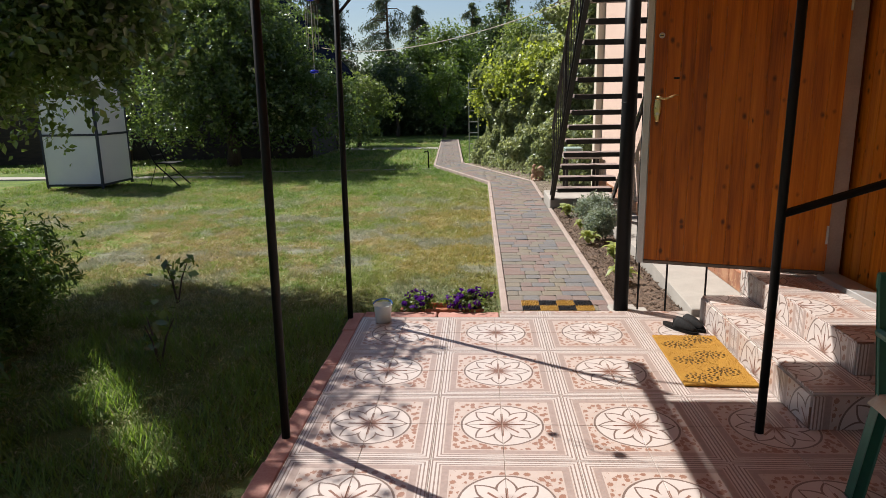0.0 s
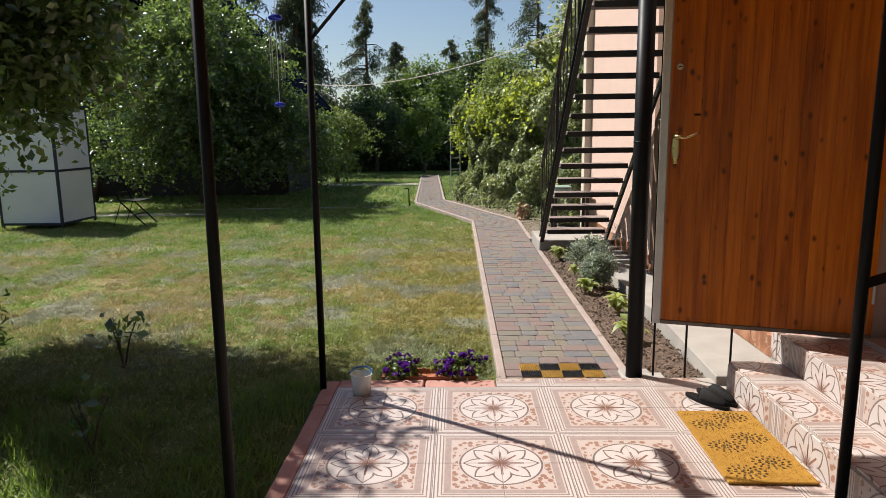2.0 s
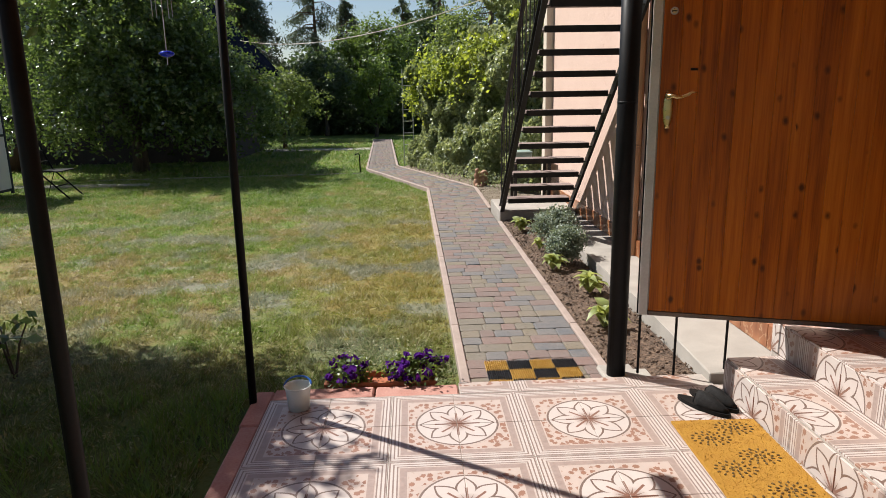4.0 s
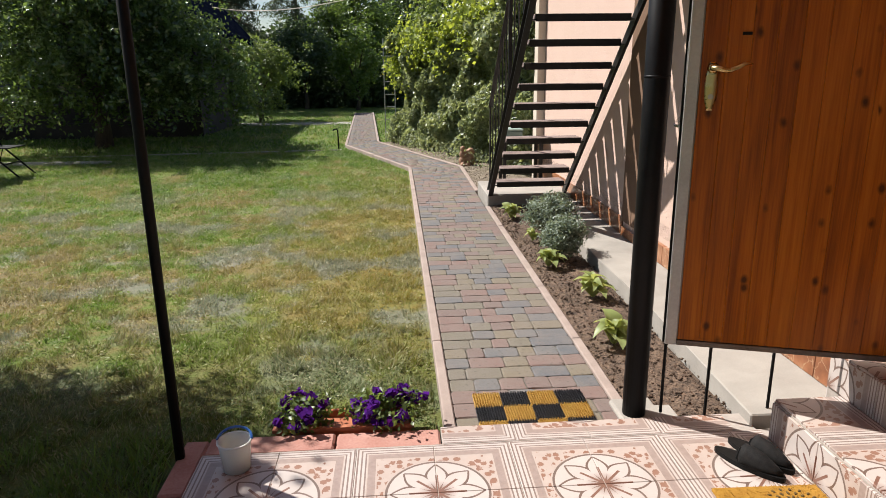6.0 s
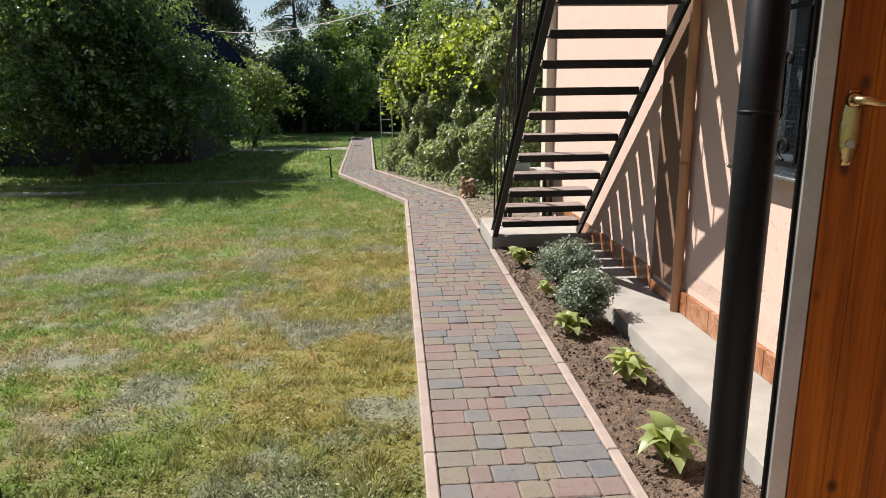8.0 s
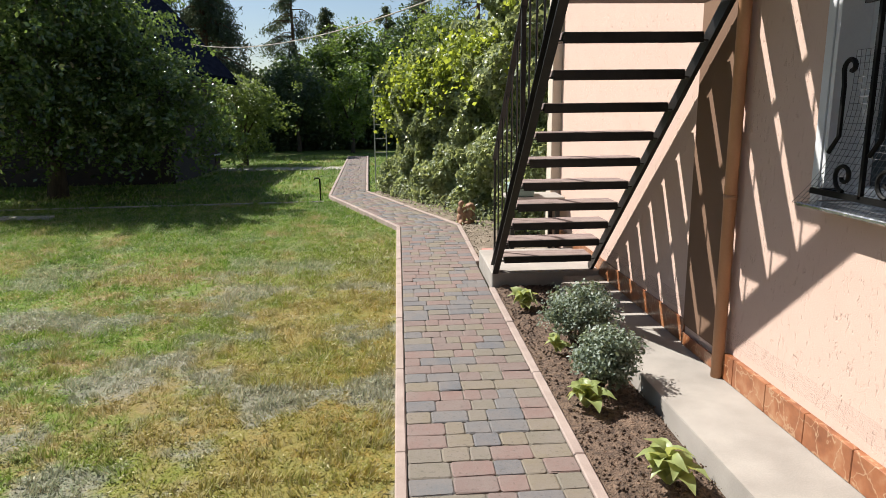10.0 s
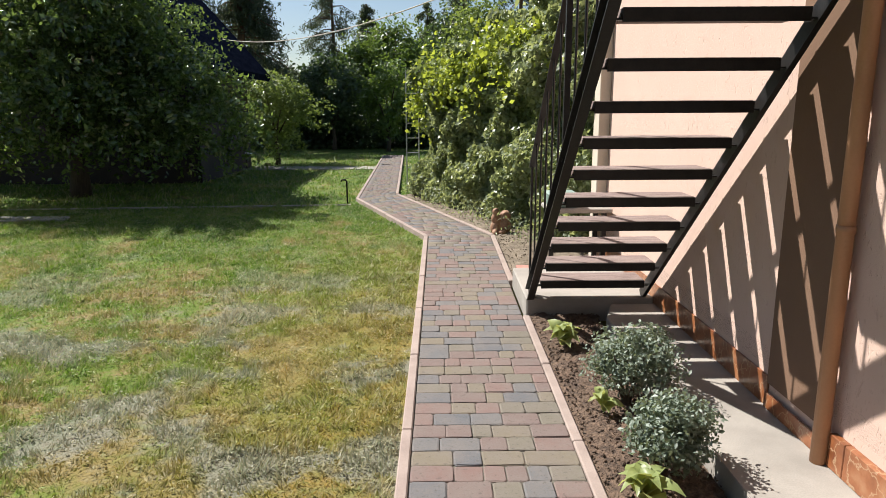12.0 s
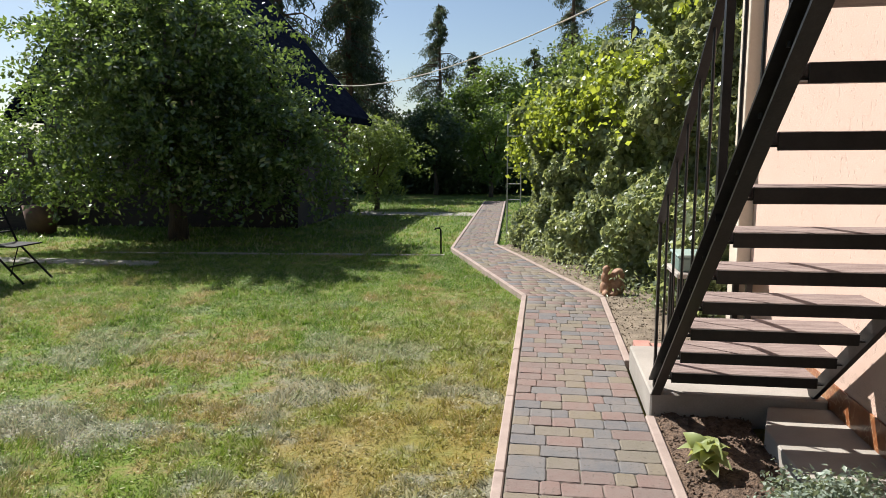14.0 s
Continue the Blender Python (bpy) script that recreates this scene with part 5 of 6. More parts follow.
bk = thing("bucket", "small clear plastic bucket with a blue handle", "bucket", (-0.645, 4.17, PZ))
t = Tree("clear_plastic", 0.2)
t.color((0.95, 0.97, 0.92))
t.b.inputs["Transmission Weight"].default_value = 0.12
t.b.inputs["Subsurface Weight"].default_value = 0.4
t.b.inputs["Subsurface Radius"].default_value = (0.03, 0.03, 0.03)
t.b.inputs["IOR"].default_value = 1.06
CLEAR = t.mat
bm = tube([(-0.645, 4.17, PZ + 0.001), (-0.645, 4.17, PZ + 0.116)], [0.049, 0.060], 20, None, False)
bm.faces.new([v for v in bm.verts[:20]])
part("body", bm, CLEAR, bk, smooth=True)
part("water", tube([(-0.645, 4.17, PZ + 0.002), (-0.645, 4.17, PZ + 0.05)], [0.0475, 0.0520], 20), plain("murky_water", (0.55, 0.52, 0.30), (0.62, 0.58, 0.36), 5, 0.1, 0, 0), bk, "cloudy yellowish water")
part("rim", tube([(-0.645 + 0.061 * math.cos(a), 4.17 + 0.061 * math.sin(a), PZ + 0.116) for a in np.linspace(0, 2 * math.pi, 25)], 0.004, 6), CLEAR, bk)
BLUE = plain("blue_plastic", (0.02, 0.09, 0.34), (0.04, 0.16, 0.50), 5, 0.35, 0, 0)
part("handle", tube([(-0.645 + 0.063 * math.cos(a), 4.17 + 0.055 * math.sin(a), PZ + 0.119 + 0.022 * math.sin(a)) for a in np.linspace(0.05, math.pi - 0.05, 14)], 0.005, 6), BLUE, bk, "blue carrying handle")

mat_m = Matrix.Translation((1.215, 3.52, PZ)) @ Matrix.Rotation(radians(-1.5), 4, "Z")
mat = thing("doormat", "mustard coir doormat with dark oval motifs", "doormat", m=mat_m)
COIR = plain("mustard_coir", (0.38, 0.18, 0.014), (0.47, 0.245, 0.028), 26, 0.95, 0, 0.6, 320, 0.004)
COIR_DARK = plain("dark_coir", (0.10, 0.055, 0.012), (0.18, 0.105, 0.025), 26, 0.95, 0, 0.8, 300, 0.004)
bm = box(-0.185, 0.185, -0.36, 0.36, 0.001, 0.014, 0.003)
part("mat_body", bm, COIR, mat, local=True)
k = 7000
p = np.stack([rng.uniform(-0.187, 0.187, k), rng.uniform(-0.362, 0.362, k), np.full(k, 0.0135)], 1)
tip = p + np.stack([rng.normal(0, 0.004, k), rng.normal(0, 0.004, k), rng.uniform(0.002, 0.006, k)], 1)
w = rng.normal(0, 0.0011, (k, 3)) * np.array((1, 1, 0))
tagged(raw_mesh("coir_fuzz", np.stack([p - w, p + w, tip], 1).reshape(-1, 3), np.arange(k * 3), COIR, mat), kind="stuff")
for row in (-0.235, 0.0, 0.235):
    for cx, cy in ((-0.075, row - 0.04), (0.06, row + 0.045)):
        bm = bmesh.new()
        for ringn, rr, off in ((7, 0.24, 0.3), (12, 0.62, 0.0), (15, 0.98, 0.1)):
            for i in range(ringn):
                a = 2 * math.pi * i / ringn + off
                px, py = cx + math.cos(a) * rr * 0.078, cy + math.sin(a) * rr * 0.055
                bmesh.ops.create_icosphere(bm, subdivisions=1, radius=0.0085, matrix=Matrix.Translation((px, py, 0.015)) @ Matrix.Rotation(a + 1.57, 4, "Z") @ Matrix.Diagonal((0.62, 1.0, 0.5, 1)))
        part("motif", bm, COIR_DARK, mat, "dark printed oval of petals", True)

ck = thing("checker_mat", "bristly yellow and black chequered plastic mat", "doormat", (0.555, 4.55, 0.042))
YEL = plain("yellow_bristle", (0.42, 0.23, 0.035), (0.62, 0.40, 0.09), 30, 0.6, 0, 0.3)
BLK = plain("black_bristle", (0.012, 0.012, 0.014), (0.035, 0.035, 0.04), 30, 0.5, 0, 0.3)
for i in range(4):
    for j in range(3):
        x, y = 0.297 + i * 0.127, 4.716 - j * 0.127
        sq = part("mat_square", box(x, x + 0.125, y - 0.125, y, 0.043, 0.048), YEL if (i + j) % 2 == 0 else BLK, ck)
        bm = bmesh.new()
        for u in range(11):
            for v in range(11):
                px, py = x + 0.006 + u * 0.0113 + random.uniform(-0.001, 0.001), y - 0.006 - v * 0.0113
                tp = (px + random.uniform(-0.003, 0.003), py + random.uniform(-0.003, 0.003), 0.058)
                vs = [bm.verts.new((px + 0.0034 * c, py + 0.0026 * s, 0.0475)) for c, s in ((-1, -1), (1, -1), (1, 1), (-1, 1))]
                ws = [bm.verts.new((tp[0] + 0.0024 * c, tp[1] + 0.0018 * s, tp[2])) for c, s in ((-1, -1), (1, -1), (1, 1), (-1, 1))]
                bm.faces.new(ws)
                for q in range(4):
                    bm.faces.new((vs[q], vs[(q + 1) % 4], ws[(q + 1) % 4], ws[q]))
        part("bristles", bm, YEL if (i + j) % 2 == 0 else BLK, sq)


def slipper(m):
    """A garden clog: sole, closed perforated toe, open heel."""
    t = thing("slipper", "black woven slip-on garden shoe by the step", "shoe", m=m, group="pair of slippers")
    outline = [(0.042 * math.cos(a) * (1 - 0.18 * math.sin(a)) * (0.85 if math.sin(a) < 0 else 1.0), 0.135 * math.sin(a)) for a in (i * 2 * math.pi / 22 for i in range(22))]
    bm = prism(outline, 0.0, 0.018)
    part("sole", bm, BLACK, t, local=True)
    bm = bmesh.new()
    rows = []
    for j in range(8):
        f = j / 7
        y = -0.125 + f * 0.15
        half = 0.040 * (1 - (1 - f) ** 3 * 0.9)
        hgt = 0.020 + 0.045 * math.sin(min(1, f * 1.15) * math.pi / 2)
        rows.append([bm.verts.new((half * math.cos(a), y, 0.015 + hgt * math.sin(a))) for a in (math.pi * i / 10 for i in range(11))])
    for a, b in zip(rows, rows[1:]):
        for i in range(10):
            bm.faces.new((a[i], a[i + 1], b[i + 1], b[i]))
    SH = plain("woven_black", (0.004, 0.004, 0.004), (0.022, 0.020, 0.019), 60, 0.75, 0, 0.6, 260, 0.003, spec=0.2)
    up_ = part("upper", bm, SH, t, "woven black upper", True, True)
    md = up_.modifiers.new("thickness", "SOLIDIFY")
    md.thickness = 0.004
    part("strap", tube([(0.038, 0.03, 0.03), (0.02, 0.028, 0.066), (-0.02, 0.028, 0.066), (-0.038, 0.03, 0.03)], 0.005, 6), BLACK, t, local=True)
    return t


s1 = slipper(pose(1.315, 4.07, PZ + 0.001, 0, 0, 28))
copy_thing(s1, pose(1.245, 4.02, PZ + 0.001, 0, 0, 34))

ch = thing("plastic_chair", "green moulded plastic garden chair with a beige cloth", "chair", (1.62, 1.98, PZ))
GREEN = plain("green_plastic", (0.008, 0.085, 0.050), (0.014, 0.125, 0.075), 5, 0.4, 0, 0.03)
part("seat", box(1.36, 1.84, 1.755, 2.205, 0.45, 0.475, 0.01), GREEN, ch)
for x, y, dx, dy in ((1.375, 1.775, -0.045, -0.03), (1.80, 1.775, 0.045, -0.03), (1.375, 2.185, -0.03, 0.04), (1.80, 2.185, 0.03, 0.04)):
    part("leg", bar((x + dx, y + dy, PZ), (x, y, 0.452), 0.045, 0.035, up=(0, 1, 0), bevel=0.005), GREEN, ch)
for i in range(7):
    x = 1.385 + i * 0.072
    part("back_slat", bar((x, 2.200, 0.47), (x, 2.275, 0.86), 0.042, 0.014, up=(0, 1, 0), bevel=0.003), GREEN, ch)
part("back_rail", bar((1.36, 2.280, 0.87), (1.84, 2.280, 0.87), 0.02, 0.06, bevel=0.006), GREEN, ch)
for x in (1.365, 1.835):
    part("armrest", tube([(x, 1.785, 0.47), (x, 1.775, 0.64), (x, 1.855, 0.68), (x, 2.235, 0.70)], [0.02, 0.018, 0.02, 0.018], 8), GREEN, ch)
bm = bmesh.new()
g = bmesh.ops.create_grid(bm, x_segments=16, y_segments=14, size=0.5)
bm.transform(Matrix.Translation((1.585, 1.985, 0.484)) @ Matrix.Diagonal((0.50, 0.44, 1, 1)))
for v in bm.verts:
    v.co.z += 0.012 * noise.noise(v.co * 9) + (-0.05 * max(0, 1.37 - v.co.x) / 0.04 if v.co.x < 1.37 else 0) + 0.006
CLOTH = plain("beige_cloth", (0.42, 0.32, 0.24), (0.54, 0.43, 0.34), 9, 0.95, 0, 0.4, 200, 0.002)
cl = whole("seat_cloth", bm, CLOTH, "crumpled beige cloth lying on the chair", "cloth", smooth=True)
md = cl.modifiers.new("thickness", "SOLIDIFY")
md.thickness = 0.006

wc = thing("wind_chime", "hanging wind chime with blue glass pieces", "wind chime", (-0.83, 3.42, 1.6))
t = Tree("blue_glass", 0.08)
t.color((0.02, 0.05, 0.75))
t.b.inputs["Transmission Weight"].default_value = 0.5
BLUE_GLASS = t.mat
part("cord", tube([(-0.83, 3.42, 1.62), (-0.83, 3.42, 2.55)], 0.0015, 4), WHITE, wc)
for z, r in ((1.652, 0.024), (2.00, 0.030)):
    bm = bmesh.new()
    bmesh.ops.create_icosphere(bm, subdivisions=2, radius=1, matrix=Matrix.Translation((-0.83, 3.42, z)) @ Matrix.Diagonal((r, r, r * 0.45, 1)))
    part("glass_disc", bm, BLUE_GLASS, wc, "deep blue glass disc", smooth=True)
for i in range(5):
    a = i * 2 * math.pi / 5
    part("chime_tube", tube([(-0.83 + 0.03 * math.cos(a), 3.42 + 0.03 * math.sin(a), 1.76), (-0.83 + 0.03 * math.cos(a), 3.42 + 0.03 * math.sin(a), 1.97)], 0.0014, 6), METAL_TRIM, wc)

# ---------------------------------------------------------------- window in the house wall
win = thing("window_1", "white plastic window behind a wrought iron grille", "window", (WX, 5.6, 1.13), kind="structure")
for a in ((4.99, 5.06), (5.56, 5.63), (6.13, 6.195)):
    part("window_frame", box(WX + 0.12, WX + 0.19, a[0], a[1], 1.14, 2.44, 0.004), PVC, win)
for z in (1.14, 2.38):
    for a in ((5.062, 5.558), (5.632, 6.128)):
        part("window_frame", box(WX + 0.12, WX + 0.19, a[0], a[1], z, z + 0.06, 0.004), PVC, win)
t = Tree("window_glass", 0.03)
t.color((0.05, 0.06, 0.07))
GLASS = t.mat
for a in ((5.063, 5.557), (5.633, 6.127)):
    part("pane", box(WX + 0.15, WX + 0.16, a[0], a[1], 1.202, 2.378), GLASS, win)
for y in (4.981, 6.175):
    part("reveal", box(WX - 0.006, WX + 0.119, y, y + 0.022, 1.14, 2.449), PVC, win, "white plastic reveal")
part("window_trim", box(WX - 0.012, WX - 0.001, 6.20, 6.245, 1.13, 2.5), PVC, win, "white edge trim")
SILL = plain("foil_sill", (0.55, 0.57, 0.60), (0.72, 0.74, 0.76), 12, 0.25, 0.9, 0.5, 30, 0.01)
part("window_sill", box(WX - 0.11, WX + 0.118, 4.93, 6.18, 1.122, 1.138, 0.004), SILL, win, "crinkled foil-covered metal sill")
gr = thing("window_grille", "bulging wrought iron window grille with scrolls", "grille", (WX - 0.08, 5.6, 1.16))
GX = WX - 0.09


def scroll(cy, cz, r, turns, start, flip=1):
    return [(GX, cy + flip * math.cos(start + a) * r * (1 - a / (turns * 2 * math.pi) * 0.8), cz + math.sin(start + a) * r * (1 - a / (turns * 2 * math.pi) * 0.8)) for a in np.linspace(0, turns * 2 * math.pi, 22)]


for z in (1.19, 1.86, 2.40):
    part("grille_rail", bar((GX, 5.02, z), (GX, 6.12 if z < 1.5 else 5.92, z), 0.014, 0.022), BLACK, gr)
for y in (4.96, 5.18, 5.40, 5.62, 5.84):
    part("grille_bar", bar((GX, y, 1.19), (GX, y, 2.42), 0.014, 0.014, up=(0, 1, 0)), BLACK, gr)
    part("grille_scroll", tube(scroll(y + 0.10, 1.26, 0.055, 1.2, -1.6), 0.008, 6), BLACK, gr)
    part("grille_scroll", tube([(GX, y + 0.20, 1.34), (GX, y + 0.15, 1.40), (GX, y + 0.15, 1.58)] + scroll(y + 0.12, 1.64, 0.04, 0.8, -0.3), 0.009, 6), BLACK, gr)
for y in (5.02, 6.12):
    for z in (1.19, 2.40):
        part("grille_tie", bar((GX, y, z), (WX + 0.01, y, z), 0.014, 0.014), BLACK, gr)
net = thing("insect_net", "grey wire netting stretched over the window", "net", (WX - 0.06, 5.6, 1.13))
bm = bmesh.new()
WIRE = plain("net_wire", (0.09, 0.09, 0.10), (0.18, 0.18, 0.19), 30, 0.5, 0.6, 0)


def net_point(u, v):
    """u along the window, v upwards; the netting flares out towards its foot."""
    flare = (1 - v) ** 3
    return (WX + 0.02 - 0.12 * flare, 6.10 - u * 1.05 + 0.12 * flare, 1.13 + 0.58 * v)


for i in range(44):
    tube([net_point(i / 43, v) for v in np.linspace(0, 1, 9)], 0.0011, 3, bm, False)
for j in range(25):
    tube([net_point(0, j / 24), net_point(1, j / 24)], 0.0011, 3, bm, False)
part("netting", bm, WIRE, net)

# things stored behind the stair
tb = thing("wash_table", "low grey table standing behind the stair", "table", (1.5, 10.35, 0.04))
part("table_top", box(1.28, 1.84, 10.15, 10.6, 0.60, 0.64, 0.008), CONCRETE, tb)
for x in (1.30, 1.76):
    for y in (10.2, 10.52):
        part("leg", box(x, x + 0.04, y, y + 0.04, 0.03, 0.599), IRON, tb)
crate = thing("storage_box", "grey-green plastic storage box behind the stair", "box", (1.25, 10.35, 0.64))
part("body", box(1.30, 1.54, 10.2, 10.5, 0.641, 0.74, 0.01), plain("grey_green_plastic", (0.16, 0.24, 0.21), (0.22, 0.31, 0.28), 4, 0.5, 0, 0), crate)
part("lid", box(1.29, 1.55, 10.19, 10.51, 0.741, 0.765, 0.008), plain("pale_green_plastic", (0.26, 0.36, 0.32), (0.34, 0.44, 0.40), 4, 0.5, 0, 0), crate)
for x, y in ((1.02, 10.08), (1.12, 10.02)):
    whole("brick", box(x, x + 0.12, y, y + 0.25, 0.035, 0.10, 0.004), BORDER, "loose reddish brick on the bare earth", "brick", "loose bricks")

# ---------------------------------------------------------------- tiles
def tile_mesh(w, h, u0, u1, v0, v1, thick=0.009, gap=0.0012):
    """A flat tile with a slightly eased edge; its pattern square runs from -1 to 1."""
    e = 0.0015
    co = [(gap, gap, 0), (w - gap, gap, 0), (w - gap, h - gap, 0), (gap, h - gap, 0)]
    co += [(x, y, thick - e) for x, y, z in co[:4]]
    co += [(gap + e, gap + e, thick), (w - gap - e, gap + e, thick), (w - gap - e, h - gap - e, thick), (gap + e, h - gap - e, thick)]
    faces = [(8, 9, 10, 11)]
    for k in range(4):
        j = (k + 1) % 4
        faces += [(k, j, 4 + j, 4 + k), (4 + k, 4 + j, 8 + j, 8 + k)]
    me = bpy.data.meshes.new("tile")
    me.from_pydata(co, [], faces)
    uv = me.uv_layers.new(name="pattern")
    for l in me.loops:
        x, y, z = co[l.vertex_index]
        uv.data[l.index].uv = (u0 + (u1 - u0) * x / w, v0 + (v1 - v0) * y / h)
    me.materials.append(TILE)
    return me


def place(me, parent, origin, ux, uy):
    """A tile with its corner at origin, its sides along ux and uy."""
    ux, uy = Vector(ux), Vector(uy)
    m = Matrix((ux, uy, ux.cross(uy))).transposed().to_4x4()
    m.translation = Vector(origin)
    ob = new("tile", me)
    ob.parent = parent
    ob.matrix_basis = FRAME_OF[parent.name].inverted() @ m
    return ob


TX, TY = 0.2978, 0.3025
porch = thing("porch_paving", "cream porch tiles with brown flower and circle motifs", "tiles", (0.3, 1.0, PZ - 0.009), kind="structure")
quarters = {(a, b): tile_mesh(TX, TY, (-1, 0)[a], (0, 1)[a], (-1, 0)[b], (0, 1)[b]) for a in (0, 1) for b in (0, 1)}
for i in range(9):
    for j in range(22):
        x, y = -0.80 + i * TX, 4.262 - (j + 1) * TY
        if i >= 7 and y > 2.72:
            continue
        place(quarters[(i % 2, 1 - j % 2)], porch, (x, y, PZ - 0.0095), (1, 0, 0), (0, 1, 0))
cut = [tile_mesh(0.135, TY, (-1, 0)[0], -1 + 0.135 / TX, (-1, 0)[b], (0, 1)[b]) for b in (0, 1)]
for j in range(5):
    place(cut[1 - j % 2], porch, (-0.80 + 7 * TX, 4.262 - (j + 1) * TY, PZ - 0.0095), (1, 0, 0), (0, 1, 0))
edge = [tile_mesh(TX, 0.132, (-1, 0)[a], (0, 1)[a], -1, -1 + 0.132 / TY) for a in (0, 1)]
for i in range(4):
    place(edge[(i + 1) % 2], porch, (0.131 + i * TX, 4.266, PZ - 0.0095), (1, 0, 0), (0, 1, 0))

steps = thing("step_tiles", "cream flower-patterned tiles cladding the porch steps", "tiles", (1.6, 3.4, PZ), kind="structure")
riser = [tile_mesh(TY, 0.155, (-1, 0)[a], (0, 1)[a], 0.0, 0.52) for a in (0, 1)]
tread = [tile_mesh(TY, 0.272, (-1, 0)[a], (0, 1)[a], -1.0, -0.09) for a in (0, 1)]
for i in range(5):
    w = (4.20 - 2.735) / 5 / TY
    y = 4.20 - i * TY * w
    a = i % 2
    # risers face the lawn: along -y and up; treads: along -y and inwards
    place(riser[a], steps, (1.4285, y, PZ), (0, -w, 0), (0, 0, 1))
    place(tread[a], steps, (1.7015, y - TY * w, 0.2355), (0, w, 0), (-1, 0, 0))
for i in range(5):
    w = (4.29 - 2.93) / 5 / TY
    y = 4.29 - i * TY * w
    a = (i + 1) % 2
    place(riser[a], steps, (1.7025, y, 0.2445), (0, -w, 0), (0, 0, 0.98))
    place(tread[a], steps, (1.968, y - TY * w, 0.3955), (0, w, 0), (-1, 0, 0))
    if 3.3 < y < 4.1:
        place(tread[1 - a], steps, (2.2405, y - TY * w, 0.3955), (0, w, 0), (-1, 0, 0))
# near and far ends
place(tile_mesh(0.272, 0.155, -1, -0.1, 0.0, 0.52), steps, (1.4285, 2.7345, PZ), (1, 0, 0), (0, 0, 1))
place(tile_mesh(0.178, 0.155, -0.1, 0.5, 0.0, 0.52), steps, (1.701, 2.7345, PZ), (1, 0, 0), (0, 0, 1))
place(tile_mesh(0.178, 0.155, -1, -0.4, 0.0, 0.52), steps, (1.7025, 2.9295, 0.2445), (1, 0, 0), (0, 0, 0.98))
place(tile_mesh(0.178, 0.19, -0.1, 0.5, -1, -0.36), steps, (1.7025, 2.736, 0.2355), (1, 0, 0), (0, 1, 0))
place(tile_mesh(0.178, 0.32, 0.4, 1.0, -0.05, 1.0), steps, (1.8805, 4.2905, PZ), (-1, 0, 0), (0, 0, 1))

# ---------------------------------------------------------------- pavers
ROW = 0.122


def paver_cross(length, depth, gap=0.0013, top=0.0405):
    """A paver with clipped corners and a worn, rounded top edge."""
    e, d, c = 0.0060, 0.0050, 0.0095
    j = lambda: random.uniform(-0.0024, 0.0024)

    def ring(s, z):
        x0, y0, x1, y1 = s, s, length - s, depth - s
        return [(x + j(), y + j(), z) for x, y in ((x0 + c, y0), (x1 - c, y0), (x1, y0 + c), (x1, y1 - c), (x1 - c, y1), (x0 + c, y1), (x0, y1 - c), (x0, y0 + c))]

    co = ring(gap, 0.010) + ring(gap, top - d) + ring(gap + e * 0.4, top - d * 0.3) + ring(gap + e, top)
    faces = [tuple(range(24, 32))]
    for r in (0, 8, 16):
        for k in range(8):
            q = (k + 1) % 8
            faces.append((r + k, r + q, r + 8 + q, r + 8 + k))
    return co, faces


def cuts(width):
    """Random paver lengths that fill a row."""
    out, left = [], width
    while left > 0.20:
        l = random.choice((0.092, 0.122, 0.122, 0.152, 0.182, 0.182))
        if left - l < 0.07:
            break
        out.append(l)
        left -= l
    return out + [left]


shared = {}
count = 0
rest_co, rest_tri = [], []


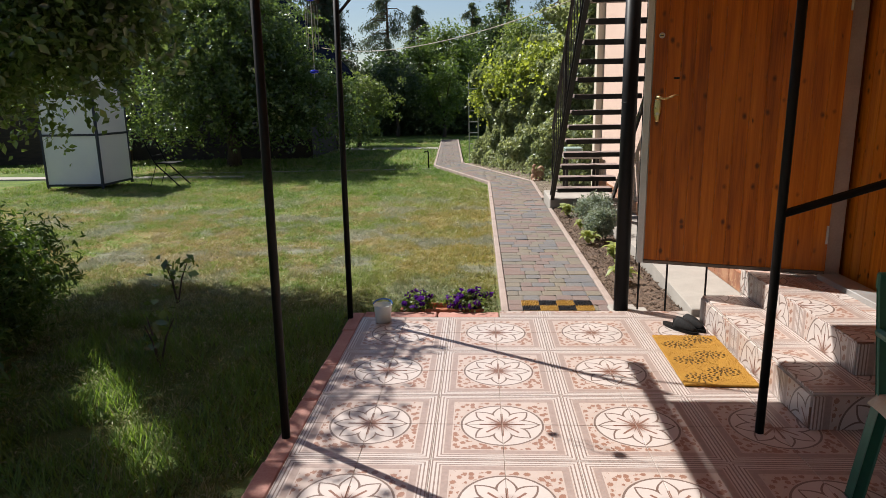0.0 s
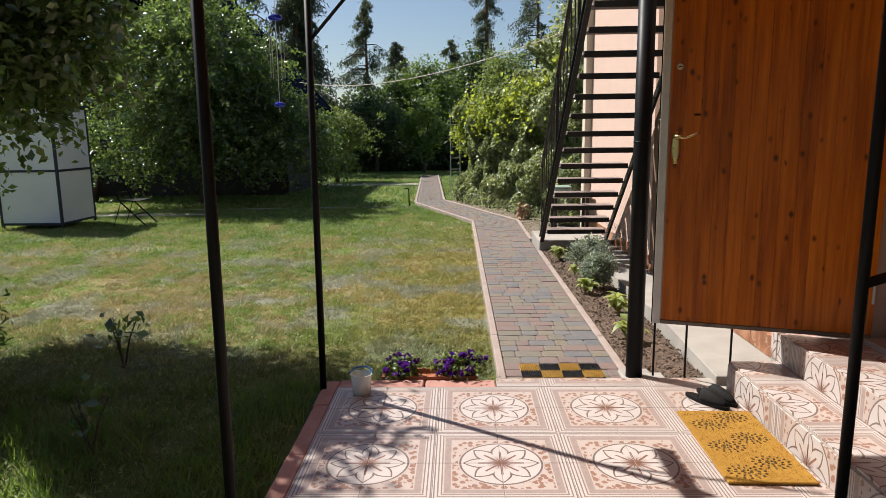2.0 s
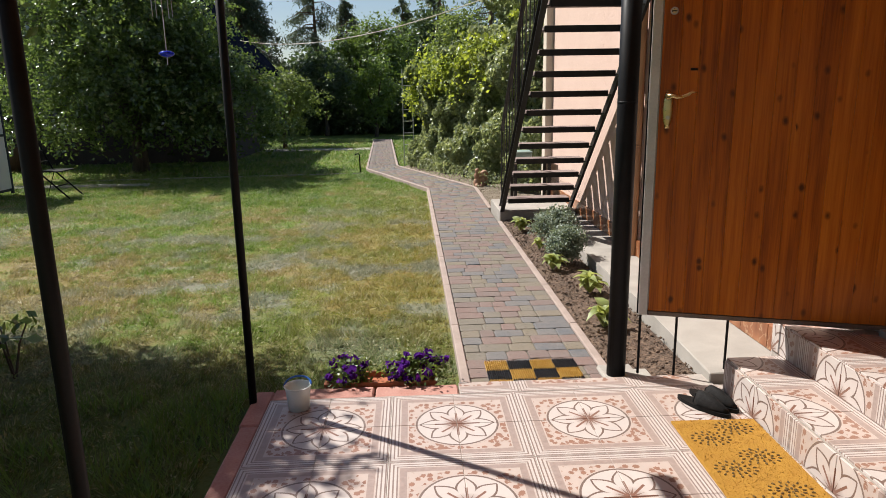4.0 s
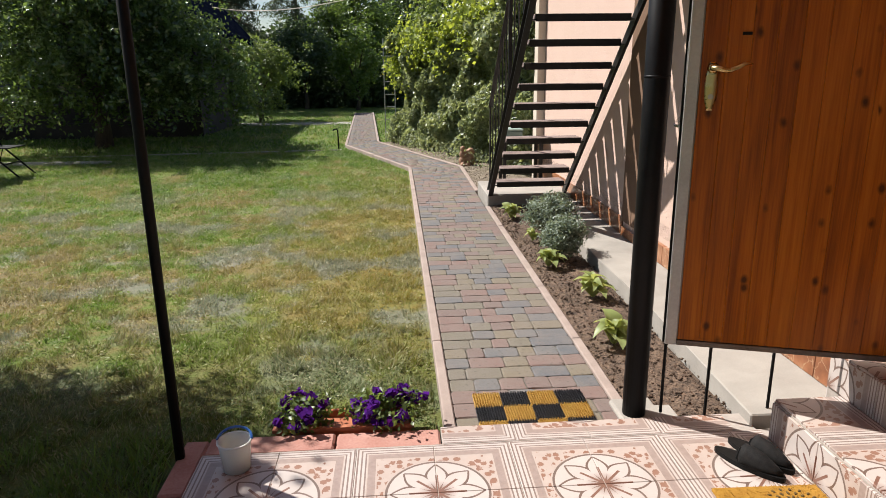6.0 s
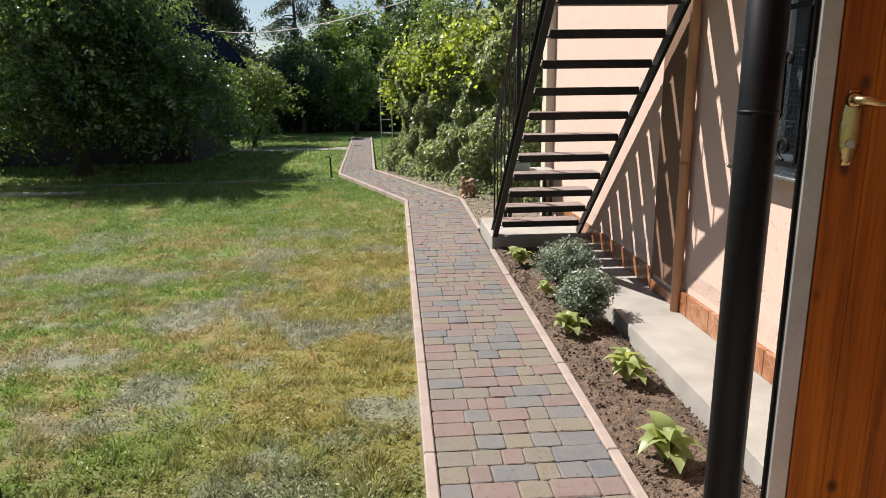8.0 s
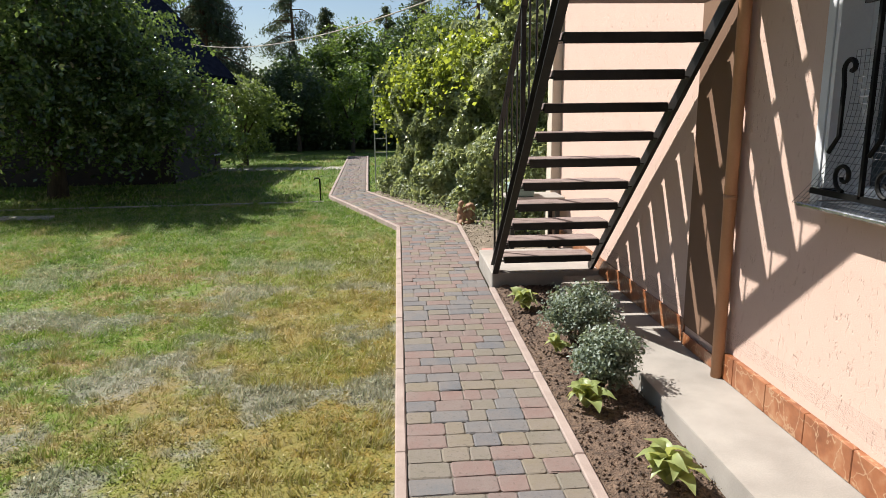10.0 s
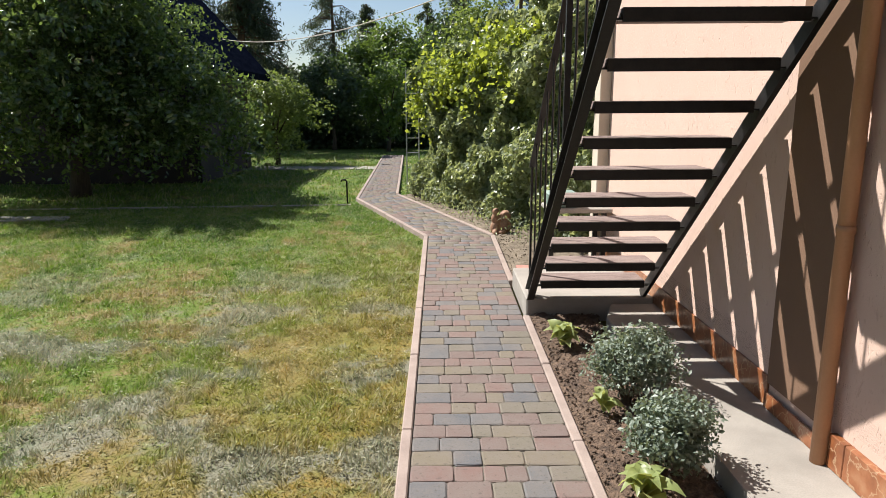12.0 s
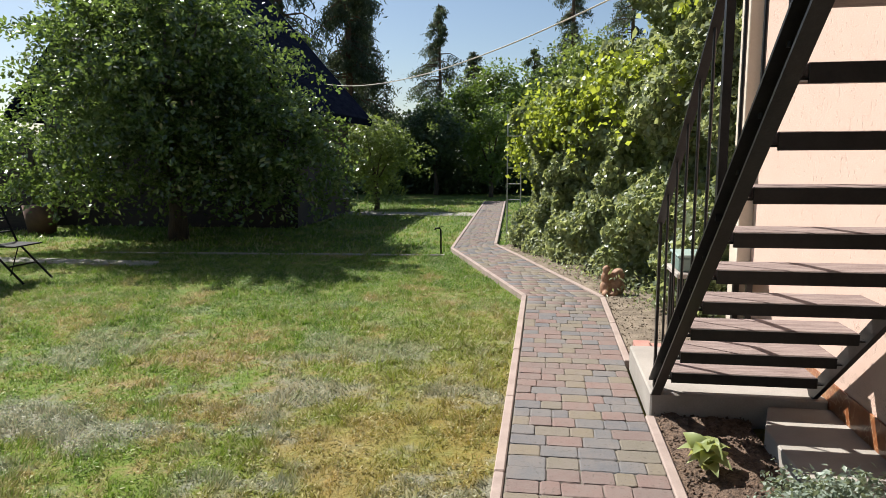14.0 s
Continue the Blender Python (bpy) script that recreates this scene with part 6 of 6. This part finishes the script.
def rest(quad):
    """Adds a paver over four ground corners to the joined remainder."""
    c = [Vector(p) for p in quad]
    mid = sum(c, Vector((0, 0))) / 4
    g = [p + (mid - p).normalized() * 0.004 for p in c]
    t = [p + (mid - p).normalized() * 0.013 for p in c]
    n = sum(len(k) for k in rest_co)
    z = 0.0405 + random.uniform(-0.002, 0.002)
    rest_co.append([(p.x, p.y, 0.010) for p in g] + [(p.x, p.y, z - 0.006) for p in g] + [(p.x, p.y, z) for p in t])
    f = [(8, 9, 10), (8, 10, 11)]
    for k in range(4):
        j = (k + 1) % 4
        f += [(k, j, 4 + j), (k, 4 + j, 4 + k), (4 + k, 4 + j, 8 + j), (4 + k, 8 + j, 8 + k)]
    rest_tri.extend(n + i for tri in f for i in tri)


y = 4.40
while y < 12.0:
    x = 0.20
    for l in cuts(0.72):
        if count < 300:
            key = (round(l, 3), random.randrange(9))
            if key not in shared:
                co, faces = paver_cross(key[0], ROW)
                me = bpy.data.meshes.new("paver")
                me.from_pydata(co, [], faces)
                me.materials.append(PAVER)
                shared[key] = me
            ob = new("paver", shared[key])
            ob.parent = path
            ob.matrix_basis = FRAME_OF[path.name].inverted() @ pose(x, y, random.uniform(-0.002, 0.002), random.uniform(-0.7, 0.7), random.uniform(-0.6, 0.6), random.uniform(-0.45, 0.45))
            count += 1
        else:
            rest([(x, y), (x + l, y), (x + l, y + ROW), (x, y + ROW)])
        x += l
    y += ROW
for a in (1, 2):
    l0, l1, r0, r1 = (Vector(p) for p in (PATH_L[a], PATH_L[a + 1], PATH_R[a], PATH_R[a + 1]))
    n = round(((l1 - l0).length + (r1 - r0).length) / 2 / ROW)
    for i in range(n):
        p0, p1 = l0.lerp(l1, i / n), l0.lerp(l1, (i + 1) / n)
        q0, q1 = r0.lerp(r1, i / n), r0.lerp(r1, (i + 1) / n)
        w = (q0 - p0).length
        s = 0
        for l in cuts(w):
            fa, fb = s / w, (s + l) / w
            rest([p0.lerp(q0, fa), p0.lerp(q0, fb), p1.lerp(q1, fb), p1.lerp(q1, fa)])
            s += l
far = raw_mesh("far_pavers", np.array([p for k in rest_co for p in k]) - np.array((0.56, 4.4, 0)), np.array(rest_tri), PAVER_FAR, path)
tagged(far, kind="stuff")
